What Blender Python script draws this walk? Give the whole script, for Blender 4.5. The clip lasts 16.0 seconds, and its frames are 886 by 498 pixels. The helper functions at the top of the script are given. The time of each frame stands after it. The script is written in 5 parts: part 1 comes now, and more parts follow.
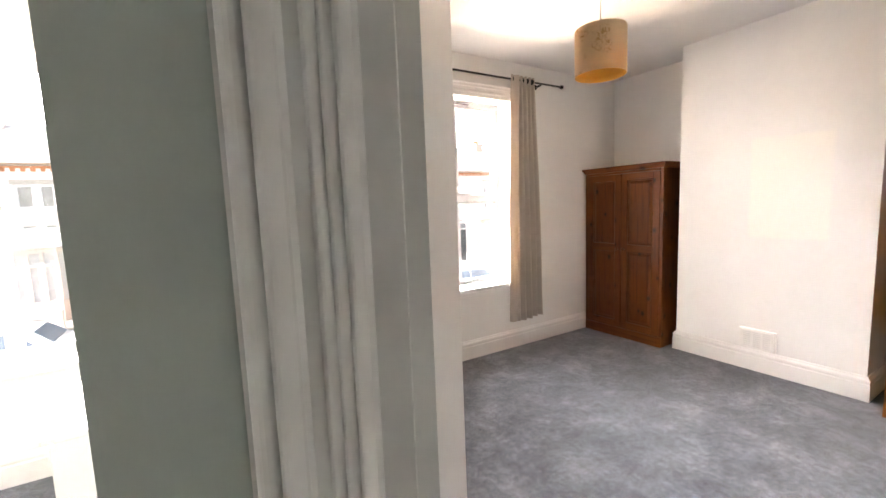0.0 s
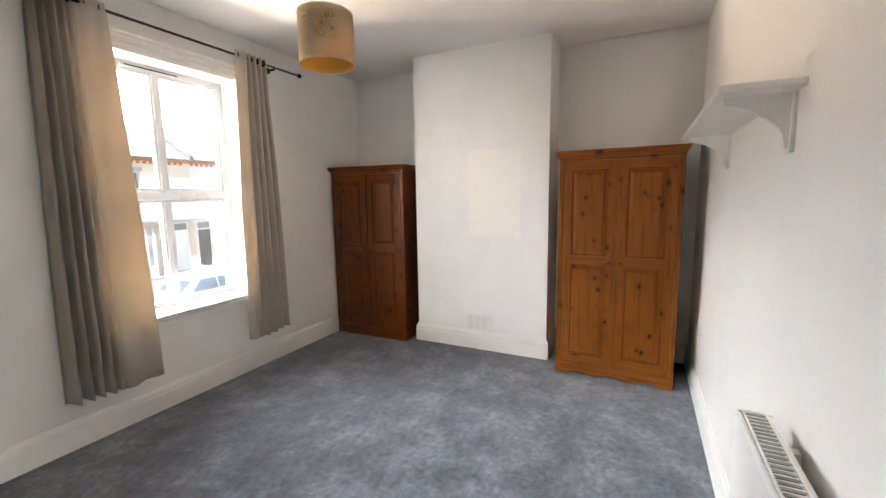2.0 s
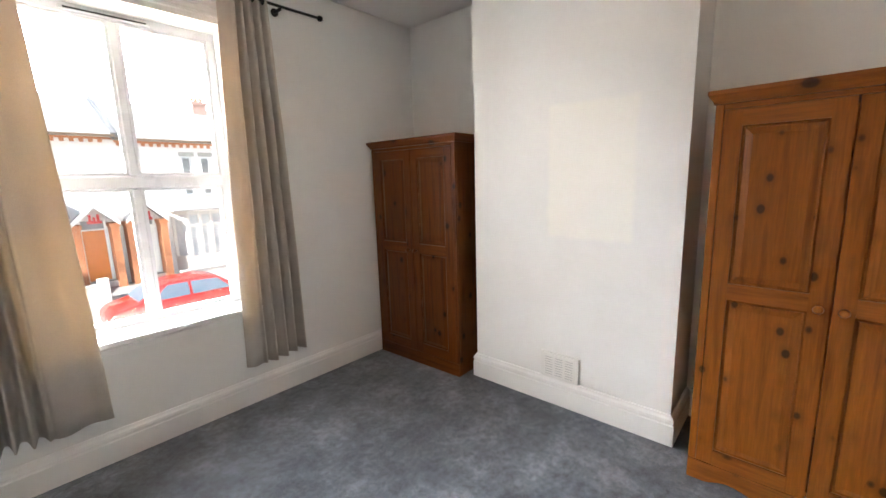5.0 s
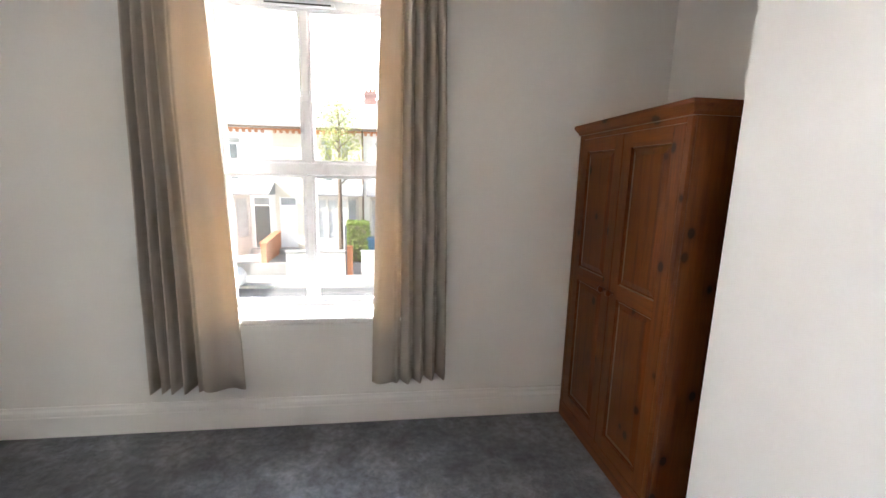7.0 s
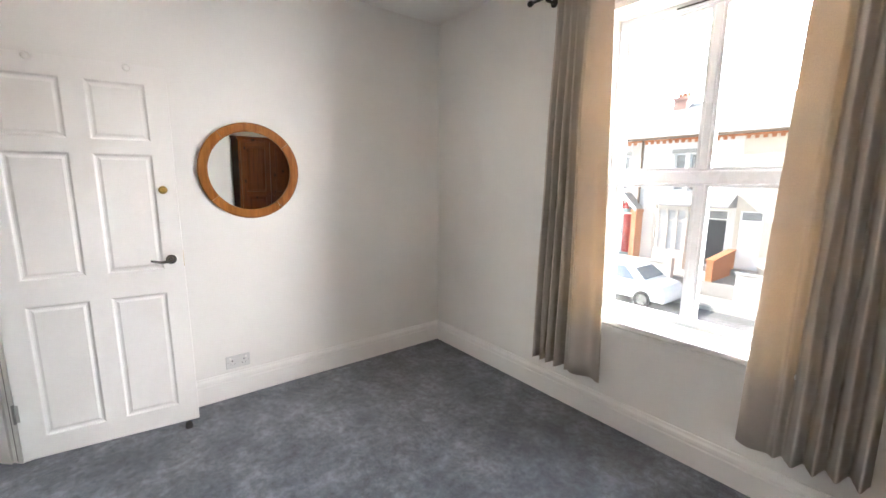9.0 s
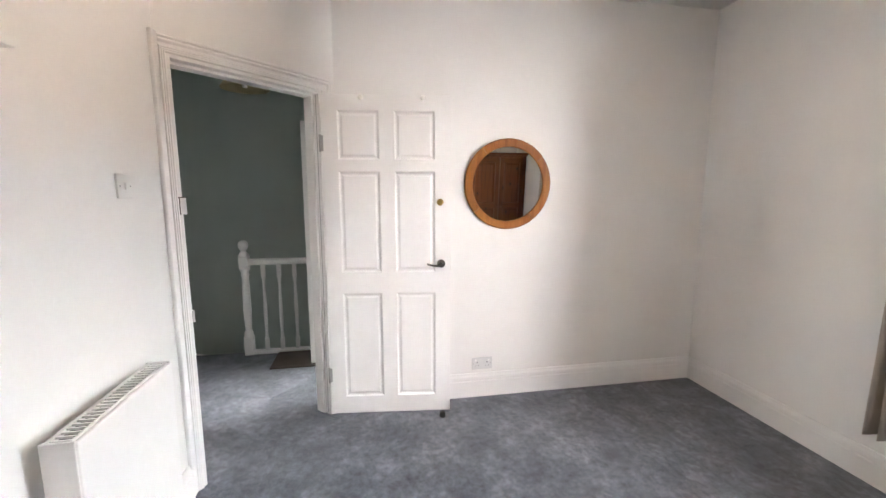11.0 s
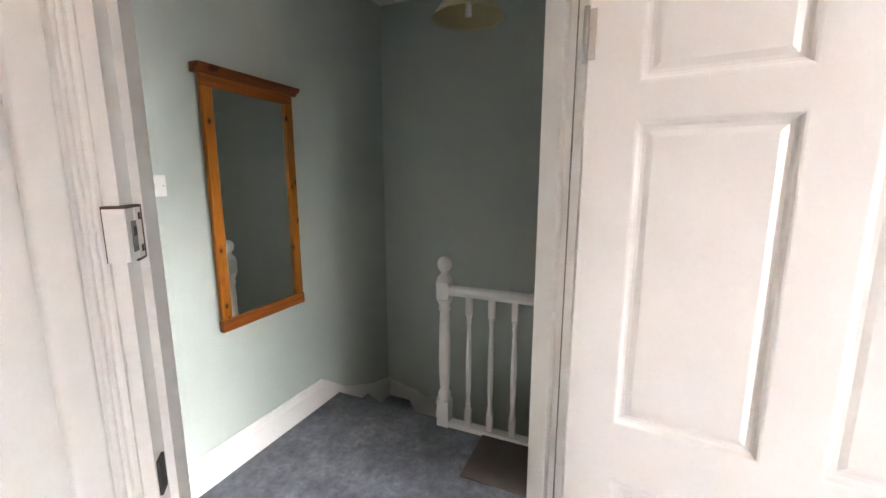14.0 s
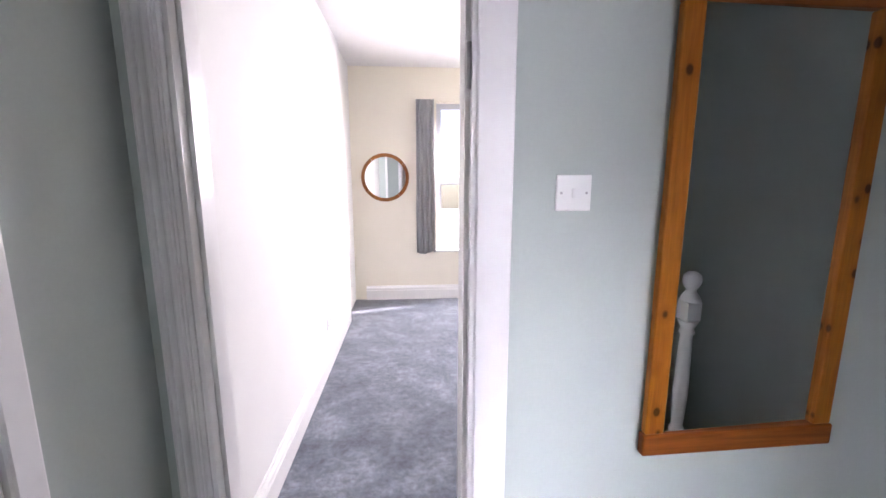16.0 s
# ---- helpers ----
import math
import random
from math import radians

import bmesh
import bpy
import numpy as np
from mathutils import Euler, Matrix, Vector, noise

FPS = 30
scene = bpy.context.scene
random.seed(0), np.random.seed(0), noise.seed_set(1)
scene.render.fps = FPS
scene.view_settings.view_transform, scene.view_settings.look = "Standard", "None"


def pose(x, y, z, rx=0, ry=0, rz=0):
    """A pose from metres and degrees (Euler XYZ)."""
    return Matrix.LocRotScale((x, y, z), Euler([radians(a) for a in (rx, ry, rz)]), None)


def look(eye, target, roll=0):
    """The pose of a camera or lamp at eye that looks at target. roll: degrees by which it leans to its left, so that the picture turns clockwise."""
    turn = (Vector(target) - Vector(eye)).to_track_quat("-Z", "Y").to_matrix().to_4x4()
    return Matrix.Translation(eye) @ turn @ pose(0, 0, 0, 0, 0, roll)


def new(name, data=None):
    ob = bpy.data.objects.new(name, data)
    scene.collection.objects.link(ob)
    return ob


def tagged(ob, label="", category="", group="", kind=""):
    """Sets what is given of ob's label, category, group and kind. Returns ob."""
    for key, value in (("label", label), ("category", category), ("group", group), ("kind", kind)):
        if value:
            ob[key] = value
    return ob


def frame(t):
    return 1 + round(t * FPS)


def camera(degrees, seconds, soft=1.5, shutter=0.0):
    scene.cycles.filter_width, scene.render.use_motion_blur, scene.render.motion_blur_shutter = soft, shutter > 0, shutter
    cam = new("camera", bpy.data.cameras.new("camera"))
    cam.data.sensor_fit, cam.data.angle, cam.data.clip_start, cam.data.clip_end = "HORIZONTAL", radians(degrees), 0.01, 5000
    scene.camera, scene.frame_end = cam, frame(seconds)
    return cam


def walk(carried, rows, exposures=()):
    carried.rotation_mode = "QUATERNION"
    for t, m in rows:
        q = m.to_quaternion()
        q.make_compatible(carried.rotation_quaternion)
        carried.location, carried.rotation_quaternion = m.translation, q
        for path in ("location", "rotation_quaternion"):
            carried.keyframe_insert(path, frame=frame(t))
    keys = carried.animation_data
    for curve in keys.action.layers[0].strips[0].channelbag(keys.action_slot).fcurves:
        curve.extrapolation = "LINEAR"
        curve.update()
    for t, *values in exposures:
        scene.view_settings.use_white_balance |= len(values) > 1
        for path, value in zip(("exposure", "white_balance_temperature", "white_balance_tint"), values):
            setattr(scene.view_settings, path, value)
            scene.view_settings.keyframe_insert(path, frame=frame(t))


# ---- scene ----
cam = camera(95.0, 16.0)
PATH = [
    (0, (0.12, 0.168, 1.405), (1.147, 1.87, 1.189), -2.2),
    (0.3, (0.182, 0.16, 1.411), (1.445, 1.695, 1.185), -2.3),
    (0.5, (0.22, 0.162, 1.385), (1.612, 1.581, 1.165), -2.0),
    (1, (0.294, 0.168, 1.407), (1.899, 1.335, 1.158), -1.7),
    (1.5, (0.358, 0.195, 1.423), (2.08, 1.179, 1.165), -1.2),
    (2, (0.416, 0.237, 1.422), (2.195, 1.111, 1.16), -0.9),
    (2.5, (0.507, 0.308, 1.422), (2.302, 1.148, 1.153), -1.3),
    (3, (0.697, 0.379, 1.416), (2.465, 1.27, 1.136), -2.3),
    (5.5, (1.889, 0.591, 1.419), (3.174, 2.083, 1.067), -0.7),
    (6, (2.188, 0.71, 1.41), (3.205, 2.394, 1.047), 0.1),
    (6.5, (2.402, 0.833, 1.402), (3.102, 2.671, 1.04), 0.5),
    (7, (2.662, 0.904, 1.431), (2.91, 2.856, 1.077), 1.3),
    (7.5, (2.834, 1.013, 1.432), (2.565, 2.963, 1.078), 1.1),
    (8, (2.855, 1.067, 1.426), (2.136, 2.903, 1.091), 1.8),
    (8.5, (2.932, 1.023, 1.444), (1.732, 2.585, 1.097), 1.1),
    (9, (3.048, 0.971, 1.426), (1.493, 2.184, 1.095), 0.4),
    (9.5, (3.063, 0.857, 1.418), (1.312, 1.778, 1.123), 0.4),
    (10, (3.038, 0.784, 1.435), (1.171, 1.442, 1.151), 0.3),
    (12.5, (2.163, 0.693, 1.424), (0.189, 0.663, 1.104), -0.3),
    (13, (1.836, 0.689, 1.445), (-0.116, 0.422, 1.102), -0.3),
    (13.5, (1.467, 0.599, 1.434), (-0.442, 0.108, 1.097), 0.2),
    (14, (1.171, 0.522, 1.443), (-0.632, -0.274, 1.102), -0.0),
    (14.5, (0.885, 0.424, 1.458), (-0.69, -0.756, 1.103), -0.4),
    (15, (0.713, 0.246, 1.445), (-0.551, -1.265, 1.1), -0.4),
    (15.5, (0.573, -0.019, 1.468), (-0.248, -1.812, 1.137), -0.3),
    (16, (0.526, -0.233, 1.449), (0.374, -2.198, 1.107), 0.0),
]
EXPOSURES = [(0.0, 2.45, 6900, 19), (0.5, 2.25, 6600, 15), (1.0, 2.05, 6450, 14), (2.5, 2.00, 6350, 13), (5.5, 2.08, 6300, 12), (6.0, 1.98, 6200, 11), (7.0, 2.1, 6200, 12), (7.5, 2.32, 6200, 12), (8.0, 2.42, 6200, 11), (8.6, 2.2, 6200, 12), (9.5, 2.12, 6250, 14), (10.2, 2.3, 6300, 16), (12.5, 2.22, 6350, 16), (13.0, 2.0, 6300, 15),
             (13.5, 2.2, 6400, 16), (14.0, 2.5, 6600, 18), (14.5, 2.80, 6900, 19), (15.0, 2.80, 7000, 22), (15.5, 2.50, 6300, 28), (16.0, 2.25, 5950, 31)]
walk(cam, [(t, look(eye, target, roll)) for t, eye, target, roll in PATH], EXPOSURES)

# ---- world and sun ----
world = bpy.data.worlds.new("sky")
scene.world = world
world.use_nodes = True
wn = world.node_tree
bg = wn.nodes["Background"]
sky = wn.nodes.new("ShaderNodeTexSky")
sky.sky_type = 'NISHITA'
sky.sun_disc = False
SUN_WAY = Vector((0.85, 0.3, -0.62)).normalized()
sky.sun_elevation = math.asin(-SUN_WAY.z)
sky.sun_rotation = math.atan2(-SUN_WAY.x, -SUN_WAY.y)
bg.inputs["Strength"].default_value = 0.08
wn.links.new(sky.outputs[0], bg.inputs[0])
sun = new("sun", bpy.data.lights.new("sun", 'SUN'))
sun.data.energy, sun.data.angle, sun.data.color = 4.5, radians(0.5), (1.0, 0.94, 0.86)
sun.rotation_euler = SUN_WAY.to_track_quat("-Z", "Y").to_euler()


def daylight_lamp(name, eye, target, width, height, watts, colour):
    """An area lamp, at a window or unseen outside it, that stands in for daylight."""
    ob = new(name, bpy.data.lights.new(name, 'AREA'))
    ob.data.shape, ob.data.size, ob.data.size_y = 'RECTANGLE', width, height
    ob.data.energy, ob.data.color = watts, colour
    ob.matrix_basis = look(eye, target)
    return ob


# unseen lamps out over the street, added for ground bounce and sky light
daylight_lamp("street_bounce_bedroom", (2.19, 9.5, -1.9), (2.19, 2.5, 1.5), 6.0, 2.4, 1050, (1.0, 0.78, 0.58))
daylight_lamp("sky_light_high", (2.19, 6.4, 5.3), (2.19, 3.1, 1.4), 6.0, 2.4, 480, (0.94, 0.97, 1.0))
daylight_lamp("sky_light_west", (-1.6, 6.2, 2.4), (2.19, 3.1, 1.4), 2.2, 2.4, 200, (1.0, 0.96, 0.93))
daylight_lamp("sky_light_east", (6.0, 6.2, 2.4), (2.19, 3.1, 1.4), 2.2, 2.4, 480, (1.0, 0.96, 0.93))
# lamps added in the front and back window openings for sky light
daylight_lamp("sky_light_front_room", (-0.815, 3.425, 1.8), (-0.4, 1.0, 0.5), 1.0, 0.8, 5, (1.0, 0.97, 0.96))
daylight_lamp("sky_light_back_room", (-0.36, -5.247, 1.85), (-0.6, -3.2, 0.0), 1.05, 0.8, 44, (1.0, 0.96, 0.92))


# ---- materials ----
def nodes(name):
    m = bpy.data.materials.new(name)
    m.use_nodes = True
    t = m.node_tree
    return m, t, t.nodes["Principled BSDF"]


def noise_node(t, scale, detail=4.0, stretch=(1, 1, 1), coord="Object", rough=0.55):
    tc, mp, n = t.nodes.new("ShaderNodeTexCoord"), t.nodes.new("ShaderNodeMapping"), t.nodes.new("ShaderNodeTexNoise")
    mp.inputs["Scale"].default_value = stretch
    n.inputs["Scale"].default_value, n.inputs["Detail"].default_value, n.inputs["Roughness"].default_value = scale, detail, rough
    t.links.new(tc.outputs[coord], mp.inputs[0])
    t.links.new(mp.outputs[0], n.inputs["Vector"])
    return n


def ramp(t, source, stops):
    r = t.nodes.new("ShaderNodeValToRGB")
    while len(r.color_ramp.elements) < len(stops):
        r.color_ramp.elements.new(0.5)
    for e, (p, c) in zip(r.color_ramp.elements, stops):
        e.position, e.color = p, (*c, 1)
    t.links.new(source, r.inputs[0])
    return r


def shade(c, k):
    return tuple(min(1.0, v * k) for v in c)


def mix_rgb(t, mode, fac, a, b):
    m = t.nodes.new("ShaderNodeMixRGB")
    m.blend_type = mode
    if isinstance(fac, float):
        m.inputs[0].default_value = fac
    else:
        t.links.new(fac, m.inputs[0])
    for i, v in ((1, a), (2, b)):
        if isinstance(v, tuple):
            m.inputs[i].default_value = (*v, 1)
        else:
            t.links.new(v, m.inputs[i])
    return m.outputs[0]


def bump(t, p, height, strength, distance):
    b = t.nodes.new("ShaderNodeBump")
    b.inputs["Strength"].default_value, b.inputs["Distance"].default_value = strength, distance
    t.links.new(height, b.inputs["Height"])
    t.links.new(b.outputs[0], p.inputs["Normal"])
    return b


def plain(name, colour, rough=0.5, metal=0.0, vary=0.08, coarse=3.0, fine=60.0, relief=0.15, depth=0.001, spec=0.5):
    """A surface with broad and fine variation and a little relief."""
    m, t, p = nodes(name)
    a, b = noise_node(t, coarse), noise_node(t, fine, 6.0)
    ra = ramp(t, a.outputs[0], [(0.3, shade(colour, 1 - vary)), (0.7, shade(colour, 1 + vary))])
    rb = ramp(t, b.outputs[0], [(0.3, (1 - vary * 0.6,) * 3), (0.7, (1.0,) * 3)])
    t.links.new(mix_rgb(t, 'MULTIPLY', 1.0, ra.outputs[0], rb.outputs[0]), p.inputs["Base Color"])
    rr = ramp(t, a.outputs[0], [(0.3, (rough * 0.93,) * 3), (0.7, (min(1, rough * 1.07),) * 3)])
    t.links.new(rr.outputs[0], p.inputs["Roughness"])
    p.inputs["Metallic"].default_value = metal
    p.inputs["Specular IOR Level"].default_value = spec
    if relief:
        bump(t, p, b.outputs[0], relief, depth)
    return m


def wood(name, light, dark, axis=2, knots=True, rough=0.38, dense=1.0, few=0.44):
    """Lacquered pine: grain along an axis, with dark knots."""
    m, t, p = nodes(name)
    st = [14.0, 14.0, 14.0]
    st[axis] = 0.9
    g = noise_node(t, 2.2, 5.0, tuple(st))
    f = noise_node(t, 14.0, 3.0, tuple(st))
    broad = noise_node(t, 1.6, 2.0)
    rg = ramp(t, g.outputs[0], [(0.32, dark), (0.5, light), (0.62, shade(light, 0.82)), (0.75, shade(light, 1.1))])
    rf = ramp(t, f.outputs[0], [(0.35, (0.86,) * 3), (0.65, (1.0,) * 3)])
    rbr = ramp(t, broad.outputs[0], [(0.3, (0.8, 0.76, 0.72)), (0.7, (1.0,) * 3)])
    col = mix_rgb(t, 'MULTIPLY', 1.0, rg.outputs[0], rf.outputs[0])
    col = mix_rgb(t, 'MULTIPLY', 1.0, col, rbr.outputs[0])
    if knots:
        tc, mp, v = t.nodes.new("ShaderNodeTexCoord"), t.nodes.new("ShaderNodeMapping"), t.nodes.new("ShaderNodeTexVoronoi")
        ks = [9.0 * dense] * 3
        ks[axis] = 6.5 * dense
        mp.inputs["Scale"].default_value = ks
        v.inputs["Scale"].default_value = 1.0
        t.links.new(tc.outputs["Object"], mp.inputs[0])
        t.links.new(mp.outputs[0], v.inputs["Vector"])
        rk = ramp(t, v.outputs["Distance"], [(0.13, (1.0,) * 3), (0.2, (0.0,) * 3)])
        some = ramp(t, v.outputs["Color"], [(few, (0.0,) * 3), (few + 0.06, (1.0,) * 3)])
        halo = ramp(t, v.outputs["Distance"], [(0.18, (0.55,) * 3), (0.42, (0.0,) * 3)])
        col = mix_rgb(t, 'MIX', mix_rgb(t, 'MULTIPLY', 1.0, halo.outputs[0], some.outputs[0]), col, shade(dark, 0.8))
        col = mix_rgb(t, 'MIX', mix_rgb(t, 'MULTIPLY', 1.0, rk.outputs[0], some.outputs[0]), col, shade(dark, 0.22))
    t.links.new(col, p.inputs["Base Color"])
    p.inputs["Roughness"].default_value = rough
    p.inputs["Specular IOR Level"].default_value = 0.22
    bump(t, p, f.outputs[0], 0.12, 0.0008)
    return m


def carpet_material():
    m, t, p = nodes("grey_carpet")
    w, a = noise_node(t, 1.3, 3.0), noise_node(t, 4.2, 7.0, rough=0.72)
    b, c = noise_node(t, 26.0, 5.0, rough=0.72), noise_node(t, 240.0, 2.0)
    rw = ramp(t, w.outputs[0], [(0.35, (0.86,) * 3), (0.65, (1.1,) * 3)])
    ra = ramp(t, a.outputs[0], [(0.36, (0.095, 0.114, 0.141)), (0.46, (0.138, 0.16, 0.192)), (0.53, (0.178, 0.202, 0.236)), (0.62, (0.255, 0.282, 0.318))])
    rb = ramp(t, b.outputs[0], [(0.34, (0.55,) * 3), (0.62, (1.06,) * 3)])
    rc = ramp(t, c.outputs[0], [(0.3, (0.62,) * 3), (0.7, (1.0,) * 3)])
    col = mix_rgb(t, 'MULTIPLY', 1.0, ra.outputs[0], rb.outputs[0])
    col = mix_rgb(t, 'MULTIPLY', 1.0, col, rw.outputs[0])
    t.links.new(mix_rgb(t, 'MULTIPLY', 1.0, col, rc.outputs[0]), p.inputs["Base Color"])
    p.inputs["Roughness"].default_value = 0.95
    p.inputs["Specular IOR Level"].default_value = 0.15
    p.inputs["Sheen Weight"].default_value = 0.35
    pile = mix_rgb(t, 'MIX', 0.4, mix_rgb(t, 'MIX', 0.5, b.outputs[0], c.outputs[0]), a.outputs[0])
    bump(t, p, pile, 0.8, 0.009)
    return m


def cloth(name, colour, through_share=0.45):
    """Woven cloth that lets daylight through."""
    m, t, p = nodes(name)
    w = noise_node(t, 420.0, 2.0)
    r = noise_node(t, 2.5, 3.0)
    rc = ramp(t, w.outputs[0], [(0.3, shade(colour, 0.85)), (0.7, shade(colour, 1.06))])
    rr = ramp(t, r.outputs[0], [(0.3, (0.9,) * 3), (0.7, (1.0,) * 3)])
    col = mix_rgb(t, 'MULTIPLY', 1.0, rc.outputs[0], rr.outputs[0])
    t.links.new(col, p.inputs["Base Color"])
    p.inputs["Roughness"].default_value = 0.9
    p.inputs["Specular IOR Level"].default_value = 0.1
    bump(t, p, w.outputs[0], 0.3, 0.0008)
    tr = t.nodes.new("ShaderNodeBsdfTranslucent")
    warm = mix_rgb(t, 'MULTIPLY', 1.0, col, (1.0, 0.85, 0.61))
    t.links.new(warm, tr.inputs[0])
    mx = t.nodes.new("ShaderNodeMixShader")
    mx.inputs[0].default_value = through_share
    t.links.new(p.outputs[0], mx.inputs[1])
    t.links.new(tr.outputs[0], mx.inputs[2])
    t.links.new(mx.outputs[0], t.nodes["Material Output"].inputs[0])
    return m


def shade_cloth():
    """Cream lampshade cloth with a lacy tan print in patches."""
    m = cloth("cream_shade", (0.80, 0.72, 0.56), 0.35)
    t = m.node_tree
    p = t.nodes["Principled BSDF"]
    lace, patch = noise_node(t, 70.0, 3.0, rough=0.7), noise_node(t, 6.5, 2.0)
    rl, rp = ramp(t, lace.outputs[0], [(0.50, (0, 0, 0)), (0.54, (1, 1, 1))]), ramp(t, patch.outputs[0], [(0.52, (0, 0, 0)), (0.58, (1, 1, 1))])
    mask = mix_rgb(t, 'MULTIPLY', 1.0, rl.outputs[0], rp.outputs[0])
    old = p.inputs["Base Color"].links[0].from_socket
    t.links.new(mix_rgb(t, 'MIX', mask, old, (0.42, 0.3, 0.15)), p.inputs["Base Color"])
    return m


def glass_material():
    m, t, p = nodes("window_glass")
    tp, gl, fr, mx = (t.nodes.new(n) for n in ("ShaderNodeBsdfTransparent", "ShaderNodeBsdfGlossy", "ShaderNodeFresnel", "ShaderNodeMixShader"))
    tp.inputs[0].default_value = (0.96, 0.98, 0.97, 1)
    gl.inputs["Roughness"].default_value = 0.01
    fr.inputs[0].default_value = 1.45
    t.links.new(fr.outputs[0], mx.inputs[0])
    t.links.new(tp.outputs[0], mx.inputs[1])
    t.links.new(gl.outputs[0], mx.inputs[2])
    t.links.new(mx.outputs[0], t.nodes["Material Output"].inputs[0])
    return m


def mirror_material():
    m, t, p = nodes("mirror_silver")
    p.inputs["Base Color"].default_value = (0.86, 0.89, 0.88, 1)
    p.inputs["Metallic"].default_value, p.inputs["Roughness"].default_value = 1.0, 0.01
    return m


def brick_material(name, colour, mortar):
    m, t, p = nodes(name)
    tc, br = t.nodes.new("ShaderNodeTexCoord"), t.nodes.new("ShaderNodeTexBrick")
    mp = t.nodes.new("ShaderNodeMapping")
    mp.inputs["Rotation"].default_value = (radians(90), 0, 0)
    br.inputs["Color1"].default_value, br.inputs["Color2"].default_value = (*colour, 1), (*shade(colour, 0.7), 1)
    br.inputs["Mortar"].default_value = (*mortar, 1)
    br.inputs["Scale"].default_value = 1.0
    br.inputs["Brick Width"].default_value, br.inputs["Row Height"].default_value, br.inputs["Mortar Size"].default_value = 0.225, 0.075, 0.01
    t.links.new(tc.outputs["Object"], mp.inputs[0])
    t.links.new(mp.outputs[0], br.inputs["Vector"])
    n = noise_node(t, 1.5)
    rn = ramp(t, n.outputs[0], [(0.3, (0.75,) * 3), (0.7, (1.0,) * 3)])
    t.links.new(mix_rgb(t, 'MULTIPLY', 1.0, br.outputs["Color"], rn.outputs[0]), p.inputs["Base Color"])
    p.inputs["Roughness"].default_value = 0.9
    bump(t, p, br.outputs["Fac"], -0.4, 0.01)
    return m


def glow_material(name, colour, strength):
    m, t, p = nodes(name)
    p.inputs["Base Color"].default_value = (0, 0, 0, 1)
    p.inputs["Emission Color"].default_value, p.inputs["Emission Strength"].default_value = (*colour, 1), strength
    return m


def chimney_paint():
    """White emulsion with a squarish patch of slightly paler cream."""
    m, t, p = nodes("chimney_paint")
    tc, sp = t.nodes.new("ShaderNodeTexCoord"), t.nodes.new("ShaderNodeSeparateXYZ")
    t.links.new(tc.outputs["Object"], sp.inputs[0])
    warp = noise_node(t, 9.0, 3.0)

    def band(value, centre, half):
        s = t.nodes.new("ShaderNodeMath"); s.operation = 'SUBTRACT'; s.inputs[1].default_value = centre
        a = t.nodes.new("ShaderNodeMath"); a.operation = 'ABSOLUTE'
        w = t.nodes.new("ShaderNodeMath"); w.operation = 'MULTIPLY_ADD'; w.inputs[1].default_value = 0.03
        t.links.new(value, s.inputs[0]); t.links.new(s.outputs[0], a.inputs[0])
        t.links.new(warp.outputs[0], w.inputs[0]); t.links.new(a.outputs[0], w.inputs[2])
        return ramp(t, w.outputs[0], [(half, (1,) * 3), (half + 0.03, (0,) * 3)])
    by, bz = band(sp.outputs["Y"], 1.41, 0.24), band(sp.outputs["Z"], 1.435, 0.375)
    mask = mix_rgb(t, 'MULTIPLY', 1.0, by.outputs[0], bz.outputs[0])
    n = noise_node(t, 2.0)
    base = ramp(t, n.outputs[0], [(0.3, (0.77, 0.77, 0.75)), (0.7, (0.83, 0.83, 0.81))])
    t.links.new(mix_rgb(t, 'MIX', mask, base.outputs[0], (0.85, 0.84, 0.785)), p.inputs["Base Color"])
    p.inputs["Roughness"].default_value = 0.6
    f = noise_node(t, 90.0, 4.0)
    bump(t, p, f.outputs[0], 0.12, 0.001)
    return m


WALL = plain("white_emulsion", (0.79, 0.785, 0.76), 0.75, vary=0.035, coarse=1.4, fine=110, relief=0.12, spec=0.25)
CEIL = plain("ceiling_white", (0.8, 0.79, 0.77), 0.85, vary=0.03, coarse=1.2, fine=90, spec=0.2)
GREEN = plain("sage_emulsion", (0.45, 0.51, 0.47), 0.6, vary=0.05, coarse=1.6, fine=100, relief=0.12, spec=0.35)
CREAM = plain("cream_emulsion", (0.8, 0.76, 0.64), 0.75, vary=0.03, coarse=1.4, fine=100, spec=0.25)
GLOSS = plain("white_gloss", (0.8, 0.795, 0.775), 0.34, vary=0.02, coarse=4, fine=70, relief=0.05)
# white plastic made greyer and bluer; the bars' backlit shade is in this colour
UPVC = plain("backlit_upvc", (0.56, 0.575, 0.60), 0.28, vary=0.02, relief=0.03)
PLASTIC = plain("white_plastic", (0.78, 0.78, 0.75), 0.35, vary=0.02, relief=0.02)
METALW = plain("white_enamel", (0.8, 0.8, 0.78), 0.3, vary=0.02, relief=0.03)
CHIM = chimney_paint()
CARPET = carpet_material()
PINE = wood("pine_upright", (0.29, 0.092, 0.01), (0.17, 0.046, 0.0045), dense=1.4)
PINE_H = wood("pine_level", (0.3, 0.1, 0.014), (0.18, 0.05, 0.007), axis=1)
DARKPINE = wood("dark_pine_upright", (0.16, 0.047, 0.006), (0.088, 0.023, 0.003), rough=0.3, dense=1.2)
DARKPINE_H = wood("dark_pine_level", (0.19, 0.056, 0.008), (0.105, 0.029, 0.004), axis=1, rough=0.3)
MIRPINE = wood("mirror_pine_upright", (0.47, 0.165, 0.016), (0.32, 0.095, 0.01), dense=1.9, few=0.25)
MIRPINE_X = wood("mirror_pine_level", (0.34, 0.105, 0.018), (0.2, 0.055, 0.01), axis=0)
